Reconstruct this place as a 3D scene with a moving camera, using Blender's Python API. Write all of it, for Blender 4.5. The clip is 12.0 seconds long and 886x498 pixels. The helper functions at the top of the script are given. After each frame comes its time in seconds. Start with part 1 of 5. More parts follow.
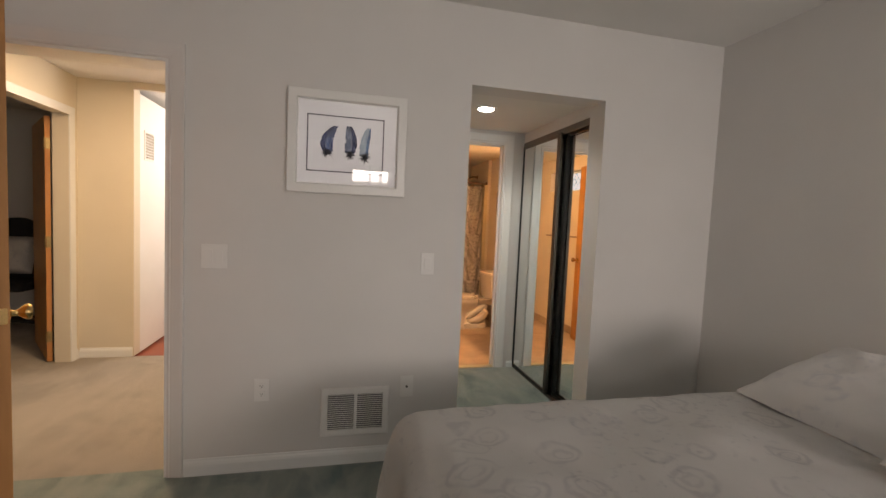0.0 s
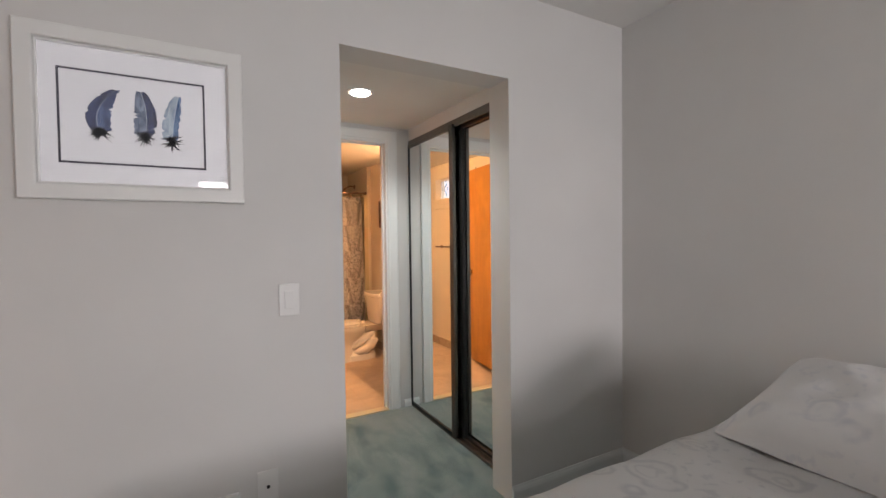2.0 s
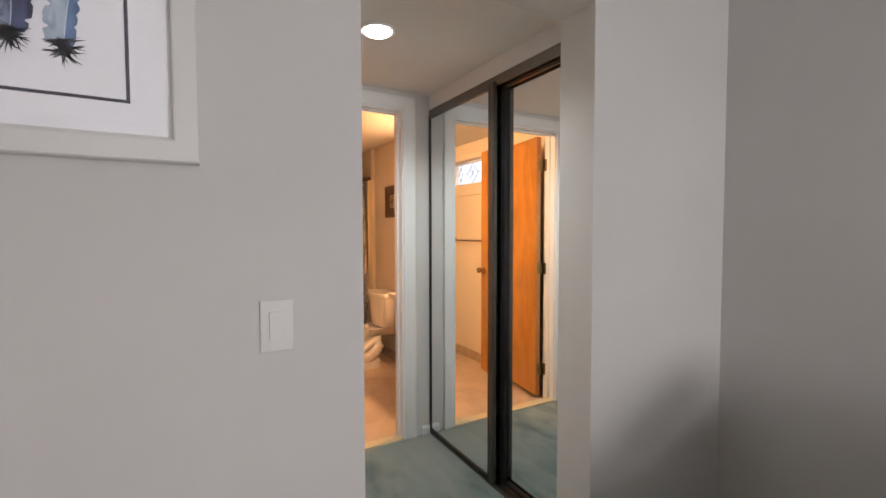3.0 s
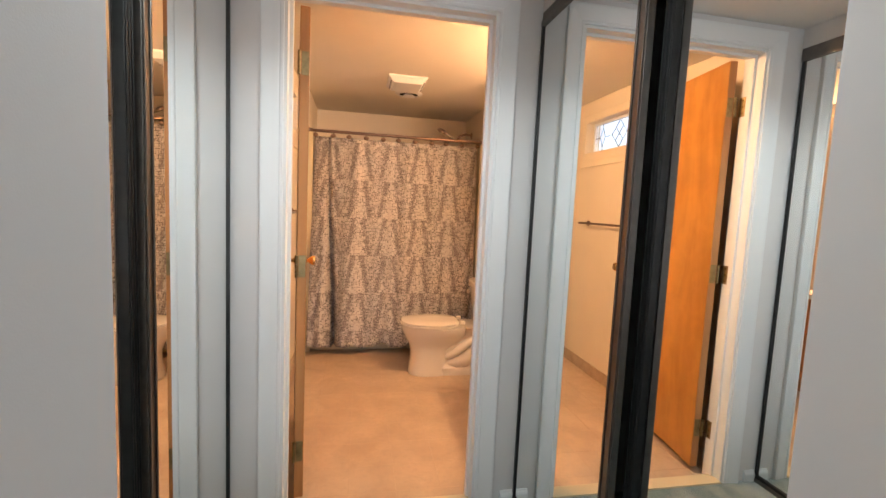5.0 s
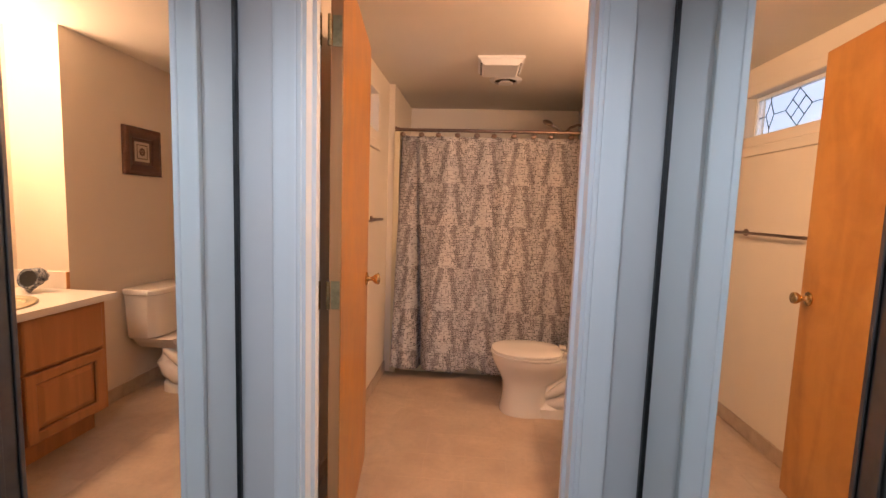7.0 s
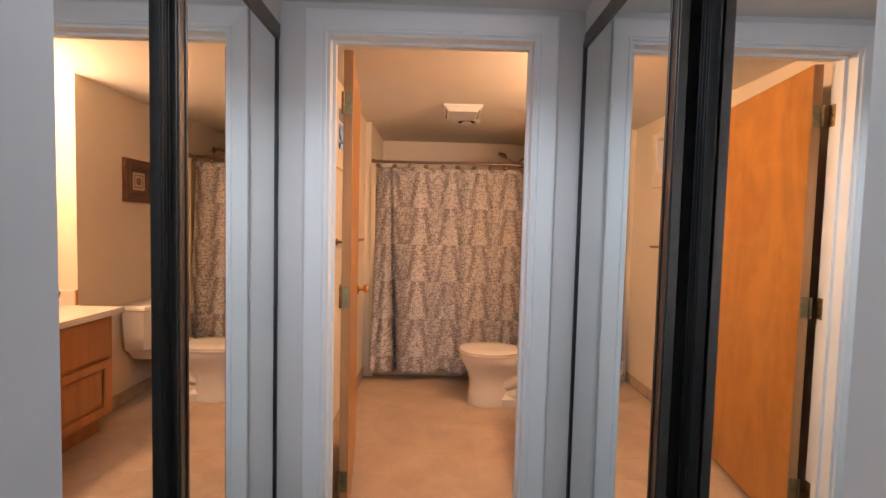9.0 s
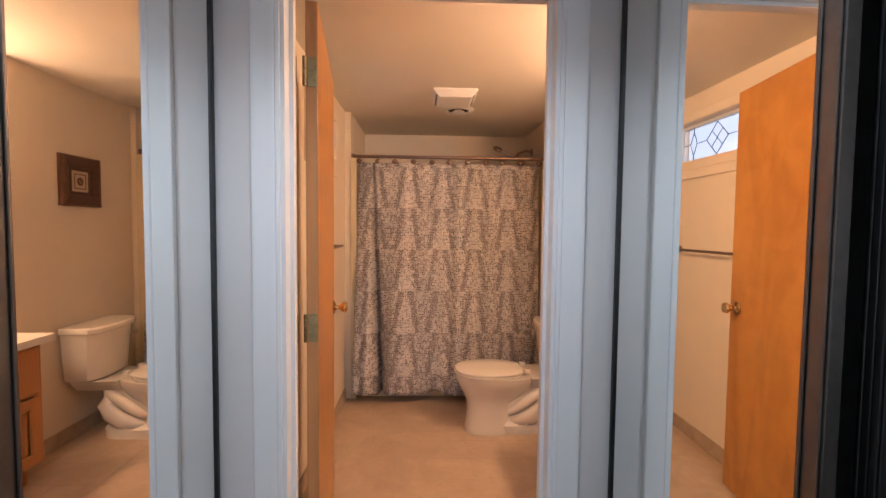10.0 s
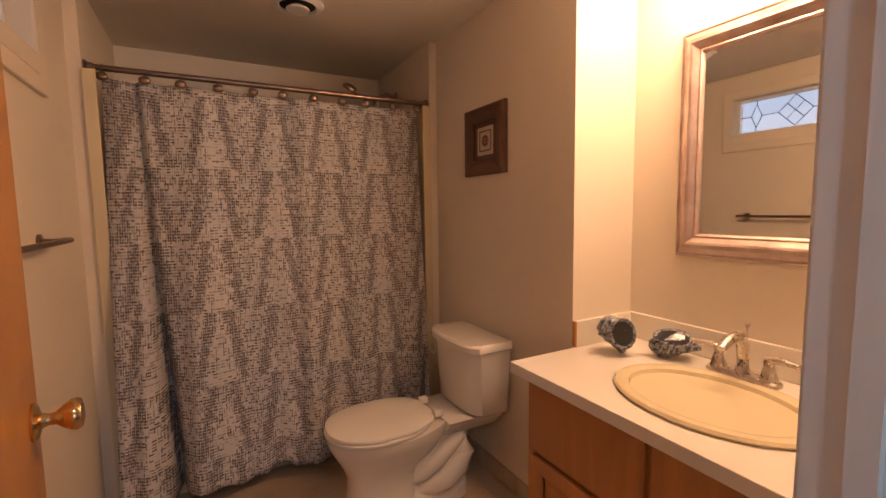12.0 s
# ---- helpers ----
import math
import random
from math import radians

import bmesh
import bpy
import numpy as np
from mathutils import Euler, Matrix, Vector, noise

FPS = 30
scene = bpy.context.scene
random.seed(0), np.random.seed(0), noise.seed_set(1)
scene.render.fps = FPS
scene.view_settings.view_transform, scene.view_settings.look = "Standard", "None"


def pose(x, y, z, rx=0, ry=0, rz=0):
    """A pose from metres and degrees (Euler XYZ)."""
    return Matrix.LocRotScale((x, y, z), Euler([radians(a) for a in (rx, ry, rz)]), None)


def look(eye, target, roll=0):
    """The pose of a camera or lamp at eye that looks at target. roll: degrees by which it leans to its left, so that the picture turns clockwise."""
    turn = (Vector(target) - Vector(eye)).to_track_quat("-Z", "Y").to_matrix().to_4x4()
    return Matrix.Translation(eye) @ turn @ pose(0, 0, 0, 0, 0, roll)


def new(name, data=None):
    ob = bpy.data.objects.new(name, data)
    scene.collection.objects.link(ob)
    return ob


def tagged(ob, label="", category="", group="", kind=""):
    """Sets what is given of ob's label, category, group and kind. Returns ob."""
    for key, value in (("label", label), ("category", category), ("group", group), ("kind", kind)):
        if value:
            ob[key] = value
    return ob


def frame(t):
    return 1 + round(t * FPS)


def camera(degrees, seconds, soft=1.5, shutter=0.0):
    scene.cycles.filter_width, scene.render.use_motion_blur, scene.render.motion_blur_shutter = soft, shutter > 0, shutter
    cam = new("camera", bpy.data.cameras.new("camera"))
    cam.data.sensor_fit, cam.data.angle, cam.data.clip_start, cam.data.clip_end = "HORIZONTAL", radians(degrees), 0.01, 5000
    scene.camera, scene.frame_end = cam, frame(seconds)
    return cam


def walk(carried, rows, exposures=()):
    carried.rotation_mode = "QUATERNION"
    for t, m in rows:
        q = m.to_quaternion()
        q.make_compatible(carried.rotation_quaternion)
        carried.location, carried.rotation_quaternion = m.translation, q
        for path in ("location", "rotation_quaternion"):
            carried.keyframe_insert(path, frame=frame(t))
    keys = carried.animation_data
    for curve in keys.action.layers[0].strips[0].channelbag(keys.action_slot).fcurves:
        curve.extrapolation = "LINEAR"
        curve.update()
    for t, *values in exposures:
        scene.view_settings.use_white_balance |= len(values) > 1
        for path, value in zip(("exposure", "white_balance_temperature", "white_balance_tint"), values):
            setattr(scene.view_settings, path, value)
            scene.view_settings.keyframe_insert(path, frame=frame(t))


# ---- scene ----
cam = camera(90.9, 12.0)
PATH = [
    (0, (1.072, 1.458, 1.326), (1.536, 3.399, 1.199), 2.6),
    (0.5, (1.086, 1.473, 1.324), (1.947, 3.275, 1.231), 2.0),
    (1, (1.128, 1.552, 1.347), (2.095, 3.3, 1.247), 1.6),
    (1.5, (1.225, 1.765, 1.352), (2.188, 3.516, 1.258), 1.1),
    (2, (1.266, 2.09, 1.312), (2.231, 3.841, 1.261), -0.7),
    (2.5, (1.32, 2.428, 1.312), (2.306, 4.167, 1.249), -0.3),
    (4.5, (1.777, 3.376, 1.268), (2.590, 5.197, 1.117), 3.0),
    (5, (1.98, 3.48, 1.269), (2.363, 5.434, 1.086), 2.6),
    (5.5, (2.059, 3.623, 1.279), (2.198, 5.607, 1.069), 2.5),
    (6, (2.112, 3.819, 1.275), (2.174, 5.808, 1.073), 2.7),
    (6.5, (2.171, 3.957, 1.291), (2.177, 5.946, 1.079), 2.5),
    (7, (2.194, 3.99, 1.298), (2.046, 5.975, 1.107), 1.9),
    (7.2, (2.185, 3.930, 1.300), (2.033, 5.915, 1.118), 1.7),
    (9, (2.132, 3.5, 1.312), (2.162, 5.498, 1.214), 1.4),
    (9.5, (2.145, 3.623, 1.309), (2.194, 5.62, 1.217), 1.3),
    (10, (2.107, 3.924, 1.334), (2.198, 5.92, 1.235), 0.6),
    (10.5, (2.125, 4.250, 1.320), (2.244, 6.244, 1.220), 0.7),
    (11, (2.041, 4.606, 1.323), (2.458, 6.558, 1.198), 0.1),
    (11.5, (1.979, 4.857, 1.305), (2.637, 6.74, 1.16), -0.1),
    (12, (1.95, 5.095, 1.286), (2.894, 6.849, 1.103), -0.8),
]
walk(cam, [(t, look(eye, target, roll)) for t, eye, target, roll in PATH],
     [(0.0, -0.62, 8600, 18), (0.5, -0.15, 7900, 17), (1.0, -0.17, 7500, 16), (2.7, -0.22, 7400, 17), (4.5, -0.25, 7600, 17), (5.0, -0.15, 7000, 15), (5.7, -0.17, 6700, 17), (7.0, -0.62, 6100, 20), (9.0, -0.55, 6450, 20), (9.6, -0.56, 6450, 20), (10.5, -0.65, 6050, 21), (11.3, -0.63, 6150, 21), (12.0, -1.32, 6150, 19)])

# ---- plan ----
Y0, T = 3.785, 0.16            # bedroom face of the picture wall, wall thickness
YF, TF = 5.195, 0.11                      # dressing-passage face of the bathroom wall
FB = -0.025                     # bathroom floor, a little under the carpet
OPL, OPR, OPT = 1.75, 2.570, 2.073
CL, CR = 1.522, 2.680           # closet track faces
BXL, BXR = 1.50, 3.128          # bathroom side walls
JOG, VX = 6.272, 3.445            # vanity alcove end and back
BY1 = 8.15                      # back wall of the tub
HB, HV, HBATH, HH = 2.487, 2.15, 2.21, 2.39

# ---- world, sun and large lights ----
SUN_EL, SUN_AZ = radians(38), radians(200)
world = bpy.data.worlds.new("world")
scene.world = world
world.use_nodes = True
wn = world.node_tree
sky = wn.nodes.new("ShaderNodeTexSky")
sky.sky_type, sky.sun_disc, sky.sun_elevation, sky.sun_rotation = "NISHITA", False, SUN_EL, SUN_AZ
wn.links.new(sky.outputs[0], wn.nodes["Background"].inputs[0])
wn.nodes["Background"].inputs[1].default_value = 0.15


def lamp(name, kind, m, energy, color, **kw):
    data = bpy.data.lights.new(name, kind)
    data.energy, data.color = energy, color
    for key, value in kw.items():
        if key == "size":
            data.size = value
        if key == "size_y":
            data.shape, data.size_y = "RECTANGLE", value
        if key == "radius":
            data.shadow_soft_size = value
        if key == "spread":
            data.spread = value
        if key == "cone":
            data.spot_size, data.spot_blend = value, 0.6
        if key == "angle":
            data.angle = value
    ob = new(name, data)
    ob.matrix_world = m
    return ob


lamp("sun", "SUN", look((0, 0, 0), (-math.sin(SUN_AZ), -math.cos(SUN_AZ), -math.tan(SUN_EL))), 1.0, (1, 0.95, 0.88), angle=radians(12))
# sky light through the bedroom windows, behind the walker; outer two windows are added
lamp("window_sky", "AREA", look((-0.3, -0.93, 1.33), (0.6, 3, -0.6)), 5, (0.78, 0.84, 1.0), size=1.0, size_y=0.8)
lamp("window_sky", "AREA", look((2.75, -0.93, 1.36), (2.4, 2.2, -1.2)), 77, (0.87, 0.915, 1.0), size=0.9, size_y=0.8)
lamp("window_sky", "AREA", pose(1.52, -0.93, 1.98, 52), 18, (0.86, 0.91, 1.0), size=0.55, size_y=0.2)
# recessed lamp of the dressing passage
lamp("downlight_lamp", "SPOT", pose(2.07, 4.50, HV - 0.03), 47, (0.78, 0.93, 1.0), radius=0.055, cone=radians(150))
# vanity bulbs
for k in range(4):
    lamp("vanity_lamp", "POINT", pose(VX - 0.17, 5.50 + 0.17 * k, 2.06), 20.3, (1.0, 0.59, 0.325), radius=0.045)
lamp("hall_lamp", "AREA", pose(-0.25, 4.7, HH - 0.03), 40, (1.0, 0.78, 0.55), size=0.3)
lamp("stair_sky", "AREA", look((0.45, 6.6, 1.9), (-0.6, 6.2, 1.0)), 42, (0.92, 0.95, 1.0), size=0.8, size_y=1.2)


# ---- materials ----
class Mat:
    def __init__(self, name, color=(0.8, 0.8, 0.8), rough=0.5, metal=0.0, spec=None):
        self.m = bpy.data.materials.new(name)
        self.m.use_nodes = True
        self.t = self.m.node_tree
        self.b = self.t.nodes["Principled BSDF"]
        self.b.inputs["Base Color"].default_value = (*color, 1)
        self.b.inputs["Roughness"].default_value = rough
        self.b.inputs["Metallic"].default_value = metal
        if spec is not None:
            self.b.inputs["Specular IOR Level"].default_value = spec
        self.color = color
        self.co = self.t.nodes.new("ShaderNodeTexCoord").outputs["Object"]

    def n(self, kind, **inputs):
        node = self.t.nodes.new("ShaderNode" + kind)
        for key, value in inputs.items():
            key = int(key[1:]) if key[0] == "_" else key.replace("_", " ")
            if isinstance(value, bpy.types.NodeSocket):
                self.t.links.new(value, node.inputs[key])
            else:
                node.inputs[key].default_value = value
        return node

    def math(self, op, a, b=0.0, c=0.0):
        node = self.n("Math", _0=a, _1=b, _2=c)
        node.operation = op
        return node.outputs[0]

    def noise(self, scale, detail=3.0, rough=0.5, at=None, distortion=0.0):
        return self.n("TexNoise", Vector=at or self.co, Scale=scale, Detail=detail, Roughness=rough, Distortion=distortion).outputs["Fac"]

    def scaled(self, x, y, z):
        return self.n("Mapping", Vector=self.co, Scale=(x, y, z)).outputs[0]

    def mix(self, fac, a, b):
        node = self.t.nodes.new("ShaderNodeMix")
        node.data_type = "RGBA"
        for sock, value in ((node.inputs[0], fac), (node.inputs[6], a), (node.inputs[7], b)):
            if isinstance(value, bpy.types.NodeSocket):
                self.t.links.new(value, sock)
            else:
                sock.default_value = value if isinstance(value, float) else (*value, 1)
        return node.outputs[2]

    def ramp(self, fac, lo, hi):
        node = self.n("MapRange", Value=fac, From_Min=lo, From_Max=hi)
        return node.outputs[0]

    def out(self, socket, name="Base Color"):
        self.t.links.new(socket, self.b.inputs[name])
        return self

    def bump(self, height, strength=0.2, distance=0.002):
        node = self.n("Bump", Height=height, Strength=strength, Distance=distance)
        self.t.links.new(node.outputs[0], self.b.inputs["Normal"])
        return self


def painted(name, color, rough=0.75, grain=420, bump=0.12, vary=0.06):
    m = Mat(name, color, rough)
    dark = tuple(c * (1 - vary) for c in color)
    m.out(m.mix(m.ramp(m.noise(1.6, 4), 0.3, 0.7), dark, color))
    m.bump(m.noise(grain, 2), bump, 0.001)
    m.out(m.n("MapRange", Value=m.noise(6, 3), To_Min=rough - 0.08, To_Max=rough + 0.08).outputs[0], "Roughness")
    return m.m


M_WALL = painted("wall_paint", (0.70, 0.69, 0.68))
M_BATHWALL = painted("bath_wall_paint", (0.75, 0.66, 0.53), 0.6)
M_BATHCEIL = painted("bath_ceiling_paint", (0.79, 0.74, 0.65), 0.9, 260, 0.35)
M_HALLWALL = painted("hall_wall_paint", (0.72, 0.66, 0.55))
M_CEIL = painted("ceiling_paint", (0.78, 0.77, 0.75), 0.9, 260, 0.35)
M_TRIM = painted("trim_paint", (0.78, 0.80, 0.80), 0.38, 90, 0.05, 0.03)
M_PLATE = painted("plate_plastic", (0.78, 0.775, 0.765), 0.4, 60, 0.02, 0.02)
# grey standing for the shade inside grille and fan openings
M_GRILLE = painted("opening_shade_grey", (0.16, 0.16, 0.165), 0.8)
M_BRIGHT = painted("stair_wall_paint", (0.82, 0.82, 0.82))
M_PLASTIC = painted("white_plastic", (0.80, 0.80, 0.79), 0.35, 60, 0.02, 0.02)


def carpet_mat(name, a, b, c):
    m = Mat(name, a, 1.0, 0.0, 0.1)
    big = m.ramp(m.noise(2.6, 3, 0.5, distortion=0.8), 0.42, 0.58)
    streak = m.ramp(m.noise(1.0, 3, 0.5, m.scaled(9, 2.5, 1), 0.5), 0.4, 0.62)
    col = m.mix(big, a, b)
    col = m.mix(m.math("MULTIPLY", streak, 0.6), col, c)
    fine = m.noise(700, 2)
    col = m.mix(m.ramp(fine, 0.25, 0.75), tuple(x * 0.5 for x in a), col)
    m.out(col)
    m.bump(m.math("ADD", fine, m.math("MULTIPLY", m.noise(30, 2), 0.8)), 0.8, 0.006)
    m.b.inputs["Sheen Weight"].default_value = 0.3
    return m.m


M_CARPET = carpet_mat("green_carpet", (0.17, 0.28, 0.275), (0.42, 0.52, 0.50), (0.66, 0.70, 0.67))
M_HALLCARPET = carpet_mat("grey_beige_carpet", (0.42, 0.38, 0.33), (0.55, 0.50, 0.44), (0.62, 0.57, 0.50))


def wood_mat(name, a, b, rough=0.35, axis="z", fine=1.0):
    m = Mat(name, a, rough)
    sc = {"z": (14, 14, 0.9), "y": (14, 0.9, 14), "x": (0.9, 14, 14)}[axis]
    at = m.scaled(*[v * fine for v in sc])
    g = m.noise(1.0, 6, 0.62, at, 0.6)
    at2 = m.scaled(*[v * fine * 0.28 for v in sc])
    g2 = m.noise(1.0, 3, 0.5, at2, 1.8)
    col = m.mix(m.ramp(g, 0.35, 0.65), a, b)
    col = m.mix(m.math("MULTIPLY", m.ramp(g2, 0.46, 0.62), 0.45), col, tuple(min(1, v * 1.35) for v in b))
    m.out(col)
    m.bump(g, 0.08, 0.001)
    m.out(m.n("MapRange", Value=g2, To_Min=rough - 0.06, To_Max=rough + 0.14).outputs[0], "Roughness")
    return m.m


def birch(name, a, b):
    """Rotary-cut veneer: soft vertical flames and blotches under varnish."""
    m = Mat(name, a, 0.3)
    flame = m.noise(1.0, 3, 0.5, m.scaled(3, 4.2, 1.0), 1.7)
    blotch = m.noise(1.0, 4, 0.55, m.scaled(3, 6, 7), 0.8)
    grain = m.noise(1.0, 4, 0.6, m.scaled(20, 70, 2.5), 0.2)
    f = m.math("ADD", m.math("MULTIPLY", flame, 0.75), m.math("ADD", m.math("MULTIPLY", blotch, 0.36), m.math("MULTIPLY", grain, 0.05)))
    m.out(m.mix(m.ramp(f, 0.44, 0.70), a, b))
    m.bump(grain, 0.05, 0.001)
    m.out(m.n("MapRange", Value=flame, To_Min=0.24, To_Max=0.42).outputs[0], "Roughness")
    return m.m


M_DOOR = birch("birch_door_wood", (0.34, 0.140, 0.026), (0.47, 0.215, 0.048))
M_DOOREDGE = wood_mat("door_edge_wood", (0.38, 0.165, 0.055), (0.47, 0.215, 0.078), 0.6)
M_CAB = wood_mat("oak_cabinet_wood", (0.41, 0.175, 0.050), (0.455, 0.20, 0.060), 0.4, fine=1.6)
M_RED = wood_mat("stair_wood", (0.22, 0.05, 0.025), (0.30, 0.08, 0.04), 0.4, "x")


def metal_mat(name, color, rough, grime=0.15):
    m = Mat(name, color, rough, 1.0)
    m.out(m.mix(m.ramp(m.noise(40, 4), 0.4, 0.75), color, tuple(c * (1 - grime) for c in color)))
    m.out(m.n("MapRange", Value=m.noise(90, 3), To_Min=rough * 0.8, To_Max=rough * 1.3).outputs[0], "Roughness")
    return m.m


M_BRASS = metal_mat("brass", (0.75, 0.50, 0.22), 0.22)
M_OLDBRASS = metal_mat("tarnished_brass", (0.32, 0.24, 0.12), 0.42, 0.4)
M_BRONZE = metal_mat("dark_bronze", (0.30, 0.205, 0.15), 0.32)
M_NICKEL = metal_mat("brushed_nickel", (0.62, 0.56, 0.50), 0.27)
M_ALU = metal_mat("bronze_anodised_aluminium", (0.20, 0.185, 0.17), 0.38)
# black metal parts, and closet stiles darkened to carry the recess's shade
M_ALUDARK = metal_mat("black_and_shaded_aluminium", (0.075, 0.075, 0.075), 0.4)
M_MIRROR = Mat("mirror", (0.93, 0.95, 0.94), 0.0, 1.0).m
# for black parts, and painted where openings hold only shade
M_BLACK = Mat("black_and_hole_shade", (0.015, 0.015, 0.015), 0.8).m
M_BLACKFABRIC = painted("black_fabric", (0.02, 0.02, 0.022), 0.9, 300, 0.3)


def ceramic_mat(name, color, rough=0.12):
    m = Mat(name, color, rough)
    m.out(m.mix(m.ramp(m.noise(3, 3), 0.35, 0.7), color, tuple(c * 0.95 for c in color)))
    m.out(m.n("MapRange", Value=m.noise(12, 3), To_Min=rough * 0.8, To_Max=rough * 1.6).outputs[0], "Roughness")
    m.b.inputs["Coat Weight"].default_value = 0.3
    return m.m


M_TOILET = ceramic_mat("almond_china", (0.76, 0.70, 0.60))
M_SINK = ceramic_mat("bone_china", (0.72, 0.62, 0.40))
M_COUNTER = ceramic_mat("laminate_counter", (0.78, 0.72, 0.62), 0.35)
M_TUB = ceramic_mat("yellowed_fibreglass", (0.66, 0.56, 0.36), 0.3)


def tile_mat():
    m = Mat("tan_floor_tile", (0.5, 0.4, 0.3), 0.32)
    rnd = m.n("ObjectInfo").outputs["Random"]
    off = m.n("VectorMath", _0=m.n("NewGeometry").outputs["Position"], _1=(0, 0, 0)).outputs[0]
    c = m.mix(m.ramp(m.noise(5, 4, 0.6, off, 0.5), 0.32, 0.7), (0.45, 0.325, 0.215), (0.58, 0.43, 0.29))
    c = m.mix(m.math("MULTIPLY", m.ramp(m.noise(38, 4, 0.6, off), 0.5, 0.75), 0.35), c, (0.36, 0.28, 0.21))
    c = m.mix(m.math("MULTIPLY", rnd, 0.16), c, (0.40, 0.31, 0.23))
    m.out(c)
    m.bump(m.noise(60, 3, 0.5, off), 0.12, 0.001)
    m.out(m.n("MapRange", Value=m.noise(9, 3, 0.5, off), To_Min=0.26, To_Max=0.5).outputs[0], "Roughness")
    return m.m


M_TILE = tile_mat()
M_GROUT = painted("grout", (0.50, 0.375, 0.255), 0.7)


def tilebase_mat():
    m = Mat("tan_base_tile", (0.42, 0.32, 0.22), 0.4)
    m.out(m.mix(m.ramp(m.noise(14, 4), 0.3, 0.7), (0.40, 0.30, 0.21), (0.50, 0.39, 0.28)))
    m.bump(m.noise(60, 3), 0.1, 0.001)
    return m.m


M_BASE = tilebase_mat()


def damask(name, base, ink):
    """Scattered scroll and paisley outlines in a soft thread, over a faintly crumpled cloth."""
    m = Mat(name, base, 0.85)
    warp = m.n("TexNoise", Vector=m.co, Scale=7.0, Detail=3.0).outputs["Color"]
    shift = m.n("VectorMath", _0=warp, _1=(0.13, 0.13, 0.13))
    shift.operation = "MULTIPLY"
    at = m.n("VectorMath", _0=m.co, _1=shift.outputs[0])
    v = m.n("TexVoronoi", Vector=at.outputs[0], Scale=6.5)
    near = v.outputs["Distance"]
    outer = m.ramp(m.math("ABSOLUTE", m.math("SUBTRACT", near, 0.34)), 0.075, 0.02)
    inner = m.math("MULTIPLY", m.ramp(m.math("ABSOLUTE", m.math("SUBTRACT", near, 0.17)), 0.04, 0.015), 0.7)
    broken = m.ramp(m.noise(11.0, 3), 0.38, 0.55)
    sprig = m.math("MULTIPLY", m.ramp(m.noise(34.0, 3), 0.58, 0.66), m.ramp(m.noise(5.0, 2), 0.45, 0.6))
    f = m.math("MULTIPLY", m.math("ADD", m.math("MULTIPLY", m.math("MAXIMUM", outer, inner), broken), m.math("MULTIPLY", sprig, 0.9)), 0.52)
    m.out(m.mix(f, m.mix(m.ramp(m.noise(2.5, 3), 0.35, 0.65), base, tuple(c * 0.93 for c in base)), ink))
    m.bump(m.math("ADD", m.math("MULTIPLY", m.noise(900, 2), 0.4), m.math("ADD", m.math("MULTIPLY", m.noise(14, 4, 0.6), 1.1), m.math("MULTIPLY", f, 0.25))), 0.45, 0.006)
    m.b.inputs["Sheen Weight"].default_value = 0.25
    return m.m


M_DUVET = damask("duvet_cloth", (0.86, 0.84, 0.83), (0.58, 0.57, 0.59))
M_PILLOW = damask("pillow_cloth", (0.61, 0.60, 0.60), (0.42, 0.43, 0.48))


